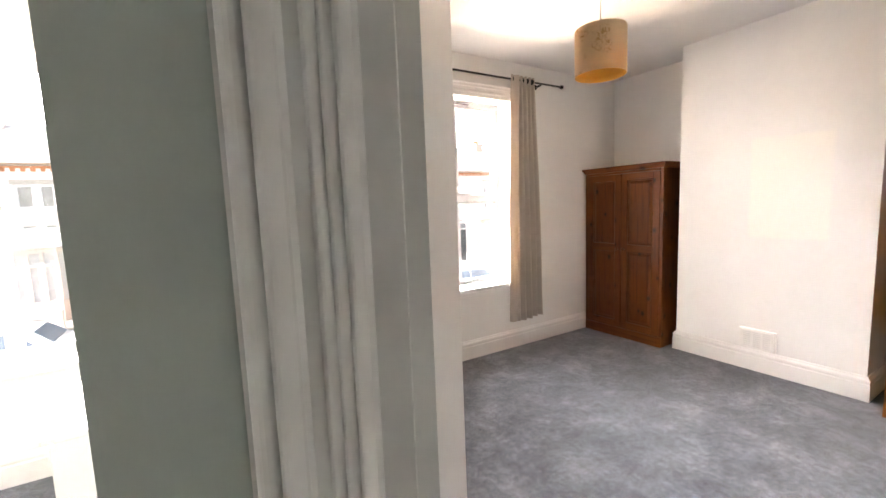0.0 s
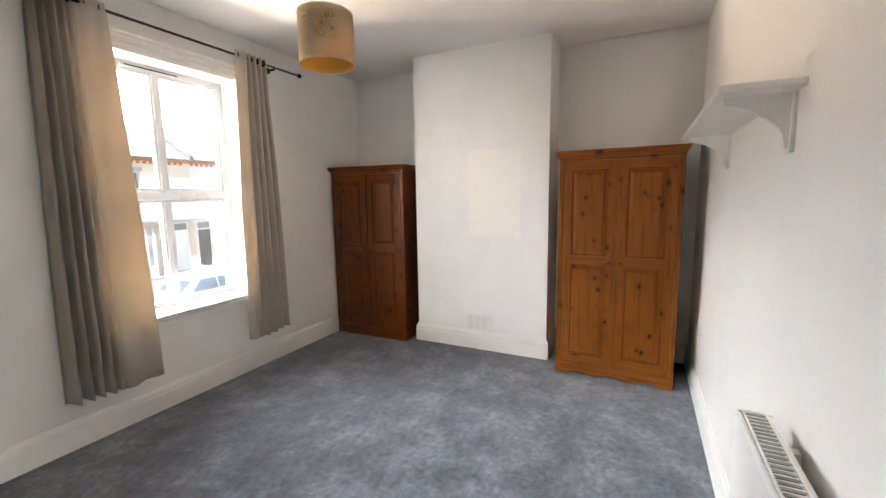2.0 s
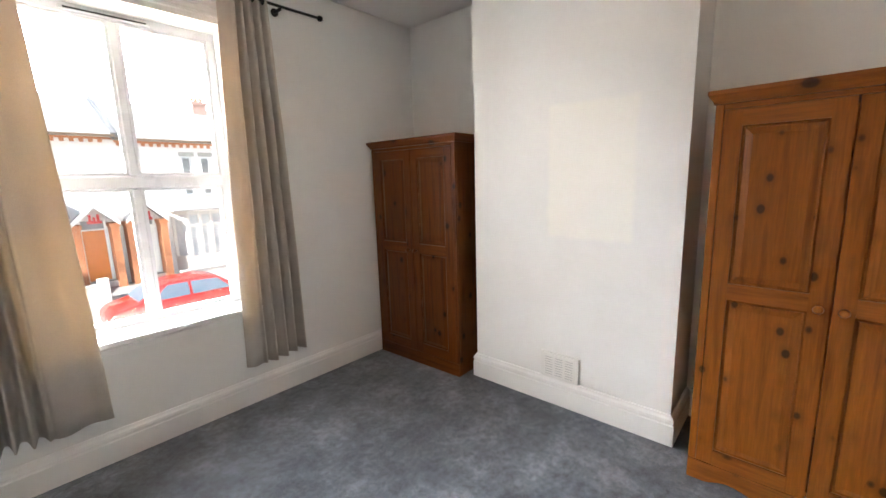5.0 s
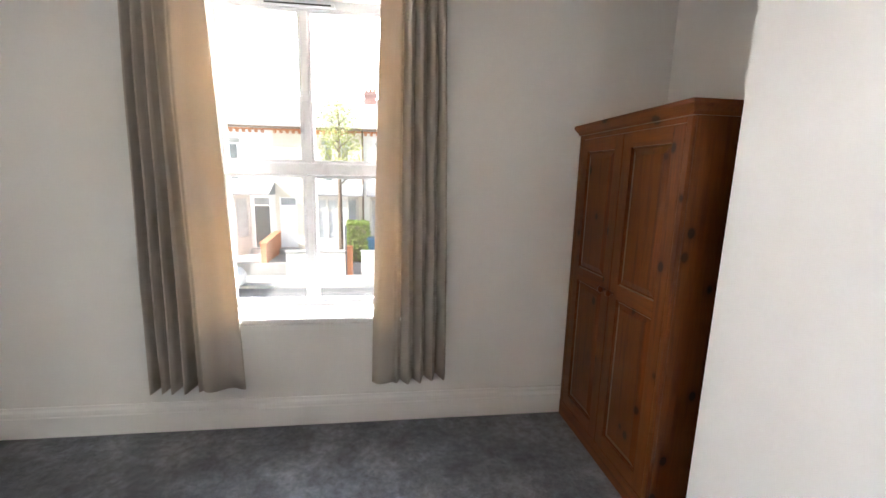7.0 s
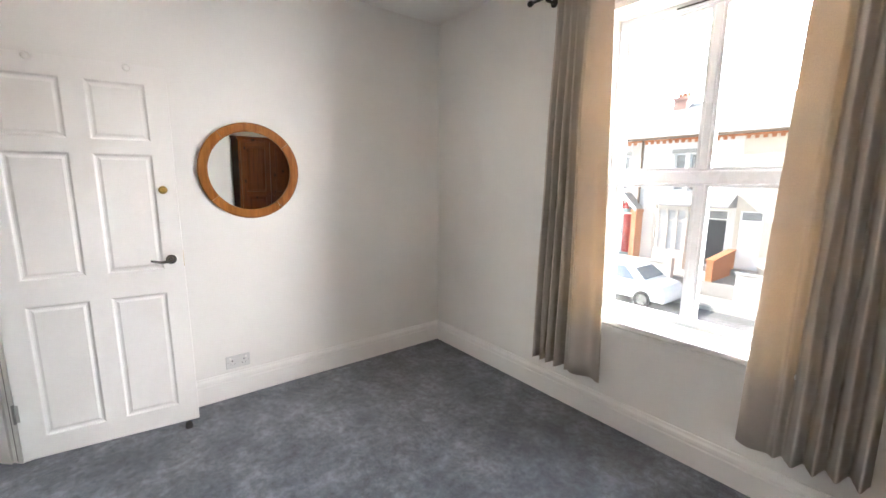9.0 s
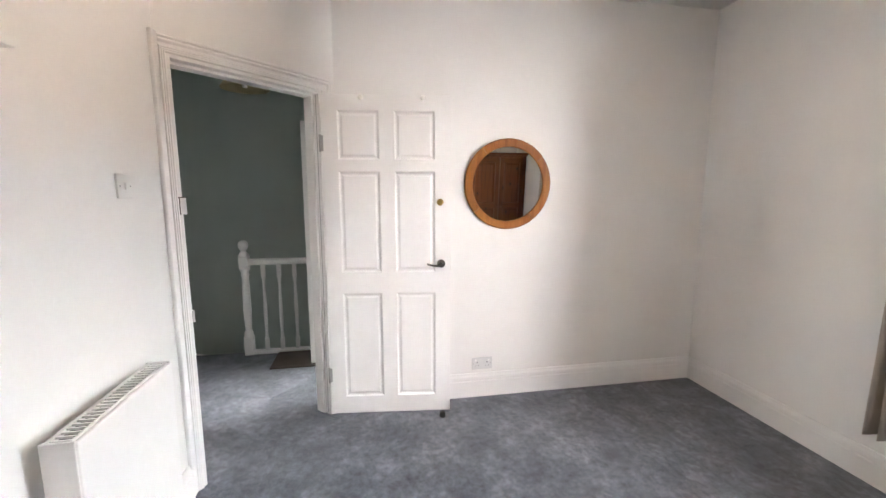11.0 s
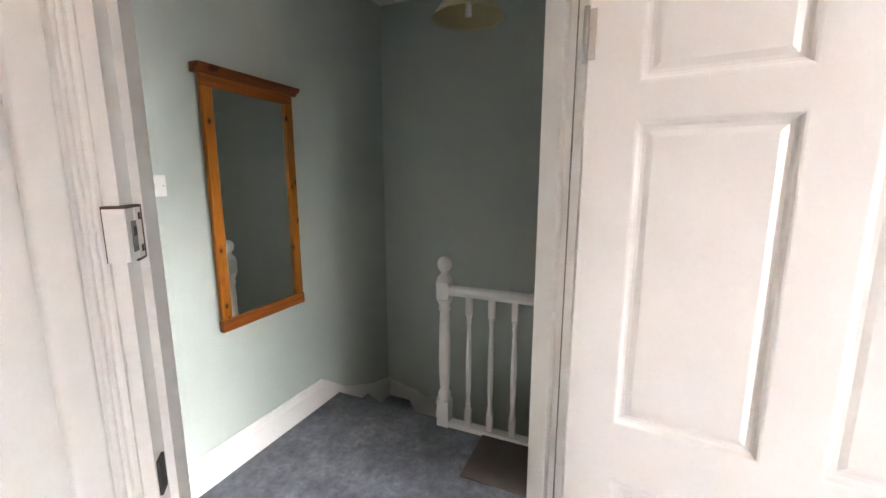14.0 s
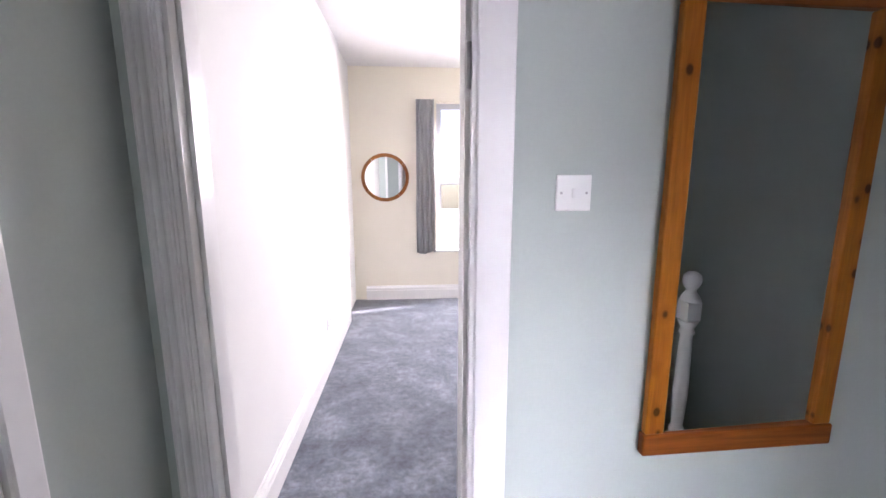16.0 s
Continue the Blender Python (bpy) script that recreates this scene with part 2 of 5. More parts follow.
MIRDARK = wood("mirror_pine_dark", (0.2, 0.062, 0.014), (0.12, 0.032, 0.008), axis=0)
RINGPINE = wood("ring_pine", (0.36, 0.142, 0.03), (0.25, 0.082, 0.014), axis=1, knots=False)
CURTAIN = cloth("taupe_curtain", (0.57, 0.53, 0.48), 0.25)
GREYCURT = cloth("grey_curtain", (0.46, 0.48, 0.49), 0.25)
SHADE = shade_cloth()
SHADE_IN = cloth("gold_shade_lining", (0.7, 0.5, 0.16), 0.4)
PAPER = cloth("pale_shade", (0.84, 0.82, 0.62), 0.25)
GLASS = glass_material()
MIRROR = mirror_material()
BLACK = plain("black_iron", (0.018, 0.017, 0.017), 0.4, 0.6, vary=0.1)
SHADOWGREY = plain("slot_shade_grey", (0.52, 0.52, 0.51), 0.8)
SHADOWGAP = plain("gap_shade", (0.25, 0.24, 0.23), 0.85)
DARKGREY = plain("dark_recess", (0.03, 0.03, 0.03), 0.8)
STEEL = plain("satin_nickel", (0.42, 0.41, 0.4), 0.28, 1.0, vary=0.05, relief=0.02)
BRONZE = plain("dark_bronze", (0.11, 0.1, 0.092), 0.25, 0.8, vary=0.15, relief=0.03)
BRASS = plain("worn_brass", (0.5, 0.34, 0.1), 0.3, 1.0, vary=0.15)
RUBBER = plain("black_rubber", (0.02, 0.02, 0.02), 0.7)
OLDSTEEL = plain("dull_zinc", (0.22, 0.22, 0.22), 0.55, 0.5, vary=0.1)
CHIP = plain("chipped_brown_paint", (0.09, 0.05, 0.03), 0.7, vary=0.3, coarse=40)
OLDPLASTIC = plain("greyed_plastic", (0.62, 0.63, 0.62), 0.4, vary=0.03, relief=0.02)
MAT = plain("brown_mat", (0.11, 0.095, 0.085), 0.95, vary=0.2, fine=200, relief=0.6, depth=0.004, spec=0.1)
TARMAC = plain("tarmac", (0.15, 0.145, 0.14), 0.9, vary=0.15, coarse=0.6, fine=80, relief=0.4, depth=0.004)
PAVING = plain("paving", (0.3, 0.28, 0.265), 0.9, vary=0.12, coarse=0.8, fine=40, relief=0.3, depth=0.004)
KERB = plain("kerb_stone", (0.36, 0.35, 0.33), 0.9, vary=0.1)
RENDERED = plain("pale_render", (0.52, 0.48, 0.44), 0.9, vary=0.08, coarse=0.8, fine=30, relief=0.3, depth=0.004)
REDBRICK = brick_material("red_brick", (0.36, 0.20, 0.15), (0.38, 0.35, 0.31))
ORANGE = plain("orange_brick", (0.42, 0.17, 0.08), 0.85, vary=0.12)
SLATE = plain("slate_roof", (0.27, 0.265, 0.265), 0.7, vary=0.12, coarse=0.7, fine=14, relief=0.5, depth=0.02)
PALERENDER = plain("white_render", (0.68, 0.66, 0.64), 0.9, vary=0.06, coarse=0.8, fine=30, relief=0.3, depth=0.004)
CREAMRENDER = plain("cream_render", (0.62, 0.56, 0.47), 0.9, vary=0.06, coarse=0.8, fine=30, relief=0.3, depth=0.004)
CHIMBRICK = brick_material("chimney_brick", (0.42, 0.2, 0.17), (0.4, 0.36, 0.32))
DARKSLATE = plain("dark_slate", (0.07, 0.075, 0.085), 0.7, vary=0.12)
ORANGEDOOR = plain("orange_door_paint", (0.62, 0.2, 0.03), 0.4, vary=0.05)
NETGLASS = plain("netted_window_glass", (0.45, 0.45, 0.45), 0.12, vary=0.15, relief=0.0)
DARKPAINT = plain("dark_door_paint", (0.05, 0.055, 0.06), 0.4)
DARKGLASS = plain("dark_window_glass", (0.26, 0.27, 0.28), 0.08, vary=0.2, relief=0.0)
LEAF = plain("spring_leaf", (0.34, 0.36, 0.12), 0.6, vary=0.3, coarse=6)
HEDGE = plain("hedge_leaf", (0.2, 0.26, 0.05), 0.6, vary=0.3, coarse=6)
BARK = plain("bark", (0.14, 0.1, 0.07), 0.9, vary=0.2)
CARRED = plain("red_car_paint", (0.45, 0.03, 0.025), 0.2, vary=0.03, relief=0.0)
CARSILVER = plain("silver_car_paint", (0.5, 0.51, 0.53), 0.22, 0.3, vary=0.03, relief=0.0)
CARWHITE = plain("white_car_paint", (0.72, 0.73, 0.74), 0.2, vary=0.03, relief=0.0)
CARGLASS = plain("tinted_car_glass", (0.10, 0.13, 0.17), 0.22, vary=0.1, relief=0.0, spec=0.2)
CARBLUE = plain("blue_car_paint", (0.03, 0.07, 0.2), 0.2, vary=0.03, relief=0.0)
TYRE = plain("tyre", (0.025, 0.025, 0.025), 0.8)
BINBLUE = plain("blue_bin_plastic", (0.03, 0.09, 0.17), 0.5)
SKY_GLOW = glow_material("backdrop_glow", (0.98, 0.98, 1.0), 18.0)


# ---- mesh helpers ----
def box(bm, x0, x1, y0, y1, z0, z1, m=None):
    vs = [bm.verts.new((x, y, z)) for z in (z0, z1) for x, y in ((x0, y0), (x1, y0), (x1, y1), (x0, y1))]
    if m:
        for v in vs:
            v.co = m @ v.co
    for f in ((3, 2, 1, 0), (4, 5, 6, 7), (0, 1, 5, 4), (1, 2, 6, 5), (2, 3, 7, 6), (3, 0, 4, 7)):
        bm.faces.new([vs[i] for i in f])


def boxes(*sizes):
    bm = bmesh.new()
    for b in sizes:
        box(bm, *b)
    return bm


def soft_box(x0, x1, y0, y1, z0, z1, r=0.004, seg=2):
    bm = boxes((x0, x1, y0, y1, z0, z1))
    bmesh.ops.bevel(bm, geom=bm.edges[:], offset=min(r, 0.45 * min(x1 - x0, y1 - y0, z1 - z0)), segments=seg, affect='EDGES', profile=0.5)
    return bm


def prism(bm, points, z0, z1):
    """An upright solid over a plan outline."""
    lo, hi = [bm.verts.new((x, y, z0)) for x, y in points], [bm.verts.new((x, y, z1)) for x, y in points]
    n = len(points)
    faces = [bm.faces.new(lo[::-1]), bm.faces.new(hi)]
    for i in range(n):
        faces.append(bm.faces.new((lo[i], lo[(i + 1) % n], hi[(i + 1) % n], hi[i])))
    bmesh.ops.recalc_face_normals(bm, faces=faces)


def sweep(bm, profile, start, end, across, up, mitre0=0.0, mitre1=0.0):
    """A closed profile of (u, v), u along across and v along up, drawn from start to end. mitre: run-on per unit of u."""
    s, e, a, u = (Vector(v) for v in (start, end, across, up))
    way = (e - s).normalized()
    rings = []
    for base, k in ((s, -mitre0), (e, mitre1)):
        rings.append([bm.verts.new(base + a * p + u * q + way * (p * k)) for p, q in profile])
    n = len(profile)
    faces = [bm.faces.new(rings[0][::-1]), bm.faces.new(rings[1])]
    for i in range(n):
        faces.append(bm.faces.new((rings[0][i], rings[0][(i + 1) % n], rings[1][(i + 1) % n], rings[1][i])))
    bmesh.ops.recalc_face_normals(bm, faces=faces)


def lathe(bm, profile, centre=(0, 0, 0), seg=20, turn=None):
    """A turned solid: profile of (radius, height) from bottom to top, about z."""
    rings = []
    c = Vector(centre)
    for r, h in profile:
        ring = []
        for i in range(seg):
            a = 2 * math.pi * i / seg
            v = Vector((r * math.cos(a), r * math.sin(a), h))
            ring.append(bm.verts.new(c + (turn @ v if turn else v)))
        rings.append(ring)
    for a, b in zip(rings, rings[1:]):
        for i in range(seg):
            bm.faces.new((a[i], a[(i + 1) % seg], b[(i + 1) % seg], b[i])).smooth = True
    bm.faces.new(rings[0][::-1])
    bm.faces.new(rings[-1])


def mesh_of(name, bm, material, smooth=False):
    me = bpy.data.meshes.new(name)
    bm.normal_update()
    bm.to_mesh(me)
    bm.free()
    if material:
        me.materials.append(material)
    if smooth:
        me.shade_smooth()
    return me


def part(name, bm, material, parent=None, label="", smooth=False):
    ob = new(name, mesh_of(name, bm, material, smooth))
    if parent:
        ob.parent = parent
    if label:
        ob["label"] = label
    return ob


def shell(name, bm, material, label, category):
    return tagged(part(name, bm, material), label, category, "", "structure")


def thing(name, label, category, m=None, group=""):
    ob = new(name)
    ob.empty_display_size = 0.1
    if m:
        ob.matrix_basis = m
    return tagged(ob, label, category, group)


R2 = math.sqrt(0.5)


def diag(s, n):
    """Plan point in the corner doorway's own frame: s along the wall, n towards the bedroom."""
    return ((s + n) * R2, (n - s) * R2)


H = 2.675
HEAD = 2.02

# ---- large structure ----
shell("floor", boxes((-0.9, 4.35, -5.2, 3.43, -0.2, 0), (-1.7, -0.9, 0.97, 3.43, -0.2, 0), (-1.7, -0.9, -5.2, -1.2, -0.2, 0)),
      CARPET, "blue-grey cut-pile carpet with lighter brushed patches", "carpet")
shell("ceiling", boxes((-1.7, 4.35, -5.2, 3.43, H, H + 0.15)), CEIL, "plain white painted plaster ceiling", "ceiling")


def wall_with_window(x0, x1, y0, y1, holes, z0=-0.2, z1=H):
    """A wall along x with openings (x0, x1, z0, z1), left to right."""
    bm = bmesh.new()
    at = x0
    for a, b, lo, hi in holes:
        box(bm, at, a, y0, y1, z0, z1)
        box(bm, a, b, y0, y1, z0, lo)
        box(bm, a, b, y0, y1, hi, z1)
        at = b
    box(bm, at, x1, y0, y1, z0, z1)
    return bm


WIN = (1.69, 2.69, 0.625, 2.33)
WIN2 = (-1.35, -0.28, 0.62, 2.28)
WIN3 = (-0.95, 0.23, 0.6, 2.30)
shell("wall_north", wall_with_window(-1.7, 4.35, 3.13, 3.43, [WIN2, WIN], -3.2, 3.4), WALL, "white painted wall with the street windows", "wall")
shell("wall_east", boxes((4.2, 4.35, -0.15, 3.13, 0, H)), WALL, "white painted alcove wall behind the wardrobes", "wall")
shell("chimney_breast", boxes((3.825, 4.2, 0.935, 2.19, 0, H)), CHIM, "white chimney breast with a squarish cream patch", "wall")
bm = bmesh.new()
prism(bm, [diag(-0.125, 0.515), (0.21, 0.518), (0.21, 3.13), (0.05, 3.13), (0.05, 0.516), diag(-0.125, 0.40)], 0, H)
prism(bm, [diag(-0.125, 0.40), diag(-0.125, 0.515), diag(0.695, 0.515), diag(0.695, 0.40)], HEAD, H)
shell("wall_west", bm, WALL, "white painted bedroom wall with an angled corner doorway", "wall")
bm = bmesh.new()
prism(bm, [diag(0.695, 0.40), (0.816, -0.25), (4.35, -0.25), (4.35, -0.15), (0.878, -0.15), diag(0.695, 0.515)], 0, H)
shell("wall_south", bm, WALL, "white painted bedroom wall with a shelf and a radiator", "wall")
# sage skins on the landing side
bm = bmesh.new()
prism(bm, [(0.05, 0.516), (0.05, 0.97), (0.046, 0.97), (0.046, 0.514), diag(-0.125, 0.396), diag(-0.125, 0.40)], 0, H)
prism(bm, [diag(-0.125, 0.396), diag(-0.125, 0.40), diag(0.695, 0.40), diag(0.695, 0.396)], HEAD, H)
prism(bm, [diag(0.695, 0.40), diag(0.695, 0.396), (0.815, -0.254), (1.14, -0.254), (1.14, -0.25), (0.816, -0.25)], 0, H)
shell("wall_landing_corner", bm, GREEN, "sage green painted landing wall round the bedroom doorway", "wall")
BX0, BX1 = 0.362, 1.05
shell("wall_landing_south", boxes((-1.57, BX0, -1.31, -1.19, -2.8, H), (BX1, 1.30, -1.31, -1.19, 0, H), (BX0, BX1, -1.31, -1.19, HEAD, H)),
      GREEN, "sage green painted landing wall with a tall mirror", "wall")
shell("wall_landing_west", boxes((-1.7, -1.57, -1.31, 1.09, -2.8, H)), GREEN, "sage green painted stairwell wall", "wall")
shell("wall_landing_east", boxes((1.14, 1.26, -1.19, -0.25, 0, H)), GREEN, "sage green landing end wall with a cupboard", "wall")
FX0, FX1 = -0.56, 0.03
shell("wall_landing_north", boxes((-1.57, FX0, 0.97, 1.09, -2.8, H), (FX1, 0.046, 0.97, 1.09, 0, H), (FX0, FX1, 0.97, 1.09, HEAD, H)),
      GREEN, "sage green wall between landing and front room", "wall")
shell("wall_front_room_west", boxes((-1.7, -1.57, 1.09, 3.13, 0, H)), WALL, "white front room side wall", "wall")
shell("wall_back_room_east", boxes((1.18, 1.30, -4.3, -1.31, 0, H), (1.21, 1.30, -5.05, -4.3, 0, H)), WALL, "white back room side wall", "wall")
shell("wall_back_room_west", boxes((-1.7, -1.57, -5.05, -1.31, 0, H)), CREAM, "cream back room side wall", "wall")
shell("wall_back_room_south", wall_with_window(-1.7, 1.30, -5.25, -5.05, [WIN3]), CREAM, "cream back room wall with a window", "wall")
shell("stairwell_lower", boxes((-0.9, -0.8, -1.19, 0.97, -2.8, -0.2), (-1.57, -0.9, -1.19, 0.97, -2.9, -2.8)), GREEN, "sage green walls at the foot of the stairs", "wall")

# skirting boards
SKIRT = [(0, 0), (0.022, 0), (0.022, 0.112), (0.018, 0.118), (0.018, 0.128), (0.022, 0.132), (0.02, 0.146), (0.012, 0.156), (0.008, 0.168), (0, 0.168)]


def skirting(p, q, into, label="white gloss moulded skirting board", k0=0.0, k1=0.0):
    bm = bmesh.new()
    sweep(bm, SKIRT, (*p, 0), (*q, 0), (*into, 0), (0, 0, 1), k0, k1)
    return shell("baseboard", bm, GLOSS, label, "skirting board")


skirting((0.21, 3.13), (4.2, 3.13), (0, -1), k0=-1, k1=-1)
skirting((0.21, 0.545), (0.21, 3.13), (1, 0), k1=-1)
skirting((3.825, 0.935), (3.825, 2.19), (-1, 0), k0=1, k1=1)
skirting((3.825, 2.19), (4.2, 2.19), (0, 1), k0=1)
skirting((3.825, 0.935), (4.2, 0.935), (0, -1), k0=1)
skirting((4.2, -0.15), (4.2, 0.91), (-1, 0))
skirting((4.2, 2.215), (4.2, 3.13), (-1, 0))
skirting((0.927, -0.15), (4.2, -0.15), (0, 1))
skirting((-1.57, 3.13), (0.05, 3.13), (0, -1), "white skirting board under the front room window")
skirting((-0.75, -1.19), (0.235, -1.19), (0, 1), "white skirting board on the sage landing wall")
skirting((1.18, -4.3), (1.18, -1.33), (-1, 0))
skirting((-1.57, -5.05), (1.08, -5.05), (0, 1))

# door linings, stops and architraves
ARCH = [(0, 0), (0, 0.011)]
ARCH += [(0.001 + 0.0245 * i / 18, 0.012 + 0.0035 * abs(math.sin(math.pi * 3 * i / 18))) for i in range(19)]
ARCH += [(0.0275, 0.010), (0.036, 0.0105), (0.0385, 0.013)]
ARCH += [(0.039 + 0.031 * i / 16, 0.015 + 0.007 * abs(math.sin(math.pi * 2 * i / 16))) for i in range(17)]
ARCH += [(0.0725, 0.0165), (0.0755, 0.013), (0.0755, 0)]


def architrave(name, to_world, a, b, top, out, first=None):
    """Three mitred lengths round an opening from a to b; out: the wall face and the way it looks, in the wall's own frame."""
    face, sign = out
    bm = bmesh.new()
    p0, p1 = Vector((*to_world(a, face), 0)), Vector((*to_world(b, face), 0))
    along = (p1 - p0).normalized()
    off = (Vector((*to_world(a, face + sign), 0)) - p0).normalized()
    sweep(bm, first or ARCH, p0, p0 + Vector((0, 0, top)), -along, off, 0, 1)
    sweep(bm, ARCH, p1, p1 + Vector((0, 0, top)), along, off, 0, 1)
    sweep(bm, ARCH, p0 + Vector((0, 0, top)), p1 + Vector((0, 0, top)), (0, 0, 1), off, 1, 1)
    return shell(name, bm, GLOSS, "white gloss moulded door architrave", "door frame")


def lining(name, to_world, a, b, n0, n1, top, stop0, stop1):
    """Flat boards that line an opening, with a raised stop strip."""
    bm = bmesh.new()

    def slab(s0, s1, m0, m1, z0, z1):
        prism(bm, [to_world(s0, m0), to_world(s1, m0), to_world(s1, m1), to_world(s0, m1)], z0, z1)
    slab(a, a + 0.025, n0, n1, 0, top)
    slab(b - 0.025, b, n0, n1, 0, top)
    slab(a, b, n0, n1, top, top + 0.001)
    slab(a + 0.025, b - 0.025, n0, n1, top - 0.025, top)
    slab(a + 0.025, a + 0.037, stop0, stop1, 0, top - 0.025)
    slab(b - 0.037, b - 0.025, stop0, stop1, 0, top - 0.025)
    slab(a + 0.037, b - 0.037, stop0, stop1, top - 0.037, top - 0.025)
    return shell(name, bm, GLOSS, "white gloss timber door lining with stop", "door frame")


lining("door_frame_1", diag, -0.125, 0.695, 0.393, 0.518, HEAD, 0.395, 0.465)
architrave("trim_door_room", diag, -0.118, 0.688, HEAD - 0.01, (0.5151, 1))
architrave("trim_door_landing", diag, -0.118, 0.688, HEAD - 0.01, (0.3959, -1))
# thin strip on the lining whose dark colour gives the rebate gap's shade
bm = bmesh.new()
prism(bm, [diag(-0.1001, 0.489), diag(-0.0985, 0.489), diag(-0.0985, 0.492), diag(-0.1001, 0.492)], 0.01, 1.99)
shell("trim_gap_shade", bm, SHADOWGAP, "thin dark strip for the shaded gap in the lining", "door frame")
shell("trim_door_return", soft_box(0.882, 0.926, -0.15, -0.13, 0.0, 2.085, 0.006, 3), GLOSS, "white gloss architrave edge on the bedroom wall", "door frame")
straight = lambda s, n: (s, n)
lining("door_frame_2", straight, BX0, BX1, -1.313, -1.187, HEAD, -1.27, -1.22)
FLAT = [(0, 0), (0, 0.014), (0.003, 0.017), (0.083, 0.017), (0.086, 0.014), (0.086, 0)]
architrave("trim_back_door", straight, BX0 + 0.013, BX1 - 0.013, HEAD - 0.01, (-1.19, 1), FLAT)
lining("door_frame_3", straight, FX0, FX1, 0.967, 1.093, HEAD, 1.02, 1.06)

# ---- windows ----
def window(name, hole, y_in, y_out, frame_y, label, mullion=True, flip=1):
    """A white two-light window in a wall along x, with a transom, trickle vent, sill board and reveals."""
    x0, x1, z0, z1 = hole
    w = tagged(new(name), label, "window", "", "structure")
    f0, f1 = sorted((frame_y, frame_y + 0.06 * flip))
    xm, zm = (x0 + x1) / 2, z0 + 0.485 * (z1 - z0)
    e = 0.045
    bm = boxes((x0, x0 + e, f0, f1, z0, z1), (x1 - e, x1, f0, f1, z0, z1), (x0 + e, x1 - e, f0, f1, z0, z0 + e), (x0 + e, x1 - e, f0, f1, z1 - e, z1))
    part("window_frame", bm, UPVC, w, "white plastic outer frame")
    g0, g1 = f0 + 0.004, f1 - 0.004
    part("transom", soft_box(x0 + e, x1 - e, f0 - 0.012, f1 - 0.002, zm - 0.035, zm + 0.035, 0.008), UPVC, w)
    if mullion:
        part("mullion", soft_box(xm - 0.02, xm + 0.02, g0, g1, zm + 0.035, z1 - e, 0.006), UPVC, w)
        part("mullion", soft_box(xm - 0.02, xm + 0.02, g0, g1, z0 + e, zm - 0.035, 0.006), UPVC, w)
    sash = 0.016
    for xa, xb in ((x0 + e, xm - 0.02), (xm + 0.02, x1 - e)):
        for za, zb in ((z0 + e, zm - 0.035), (zm + 0.035, z1 - e)):
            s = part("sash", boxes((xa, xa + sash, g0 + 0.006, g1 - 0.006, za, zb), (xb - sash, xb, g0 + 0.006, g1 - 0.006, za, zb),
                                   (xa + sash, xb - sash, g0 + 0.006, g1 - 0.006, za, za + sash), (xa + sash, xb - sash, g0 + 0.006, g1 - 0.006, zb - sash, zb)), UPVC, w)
            pane = part("pane", boxes((xa + sash, xb - sash, (f0 + f1) / 2 - 0.003, (f0 + f1) / 2 + 0.003, za + sash, zb - sash)), GLASS, s)
            pane.visible_shadow = False
    return w


w1 = window("window_1", WIN, 3.13, 3.43, 3.32, "white plastic two-over-two window onto the street")
part("trickle_vent", soft_box(1.98, 2.36, 3.302, 3.32, 2.292, 2.312, 0.004), UPVC, w1)
part("vent_slot", boxes((2.0, 2.34, 3.2995, 3.303, 2.298, 2.306)), DARKGREY, w1, "dark ventilation slot")
part("window_sill", soft_box(1.66, 2.72, 3.085, 3.32, 0.622, 0.65, 0.008, 3), GLOSS, w1, "white gloss window board")
bm = bmesh.new()
sweep(bm, [(0, 0), (0.018, 0), (0.018, 0.03), (0.012, 0.04), (0, 0.045)], (1.67, 3.13, 0.575), (2.71, 3.13, 0.575), (0, -1, 0), (0, 0, 1))
part("sill_moulding", bm, GLOSS, w1)
bm = bmesh.new()
HEADTRIM = [(0, 0), (0.016, 0), (0.016, 0.03), (0.022, 0.036), (0.022, 0.05), (0.014, 0.056), (0.014, 0.078), (0.024, 0.086), (0.024, 0.1), (0.034, 0.112), (0.034, 0.13), (0, 0.13)]
sweep(bm, HEADTRIM, (1.60, 3.13, 2.325), (2.78, 3.13, 2.325), (0, -1, 0), (0, 0, 1))
part("head_moulding", bm, GLOSS, w1, "white moulded board over the window")
w2 = window("window_2", WIN2, 3.13, 3.43, 3.32, "white plastic window in the front room")
part("window_sill", soft_box(-1.42, -0.2, 3.06, 3.32, 0.597, 0.626, 0.008), GLOSS, w2)
w3 = window("window_3", WIN3, -5.05, -5.25, -5.2, "white plastic window in the back room")
part("window_sill", soft_box(-1.0, 0.24, -5.14, -5.02, 0.58, 0.606, 0.008), GLOSS, w3)


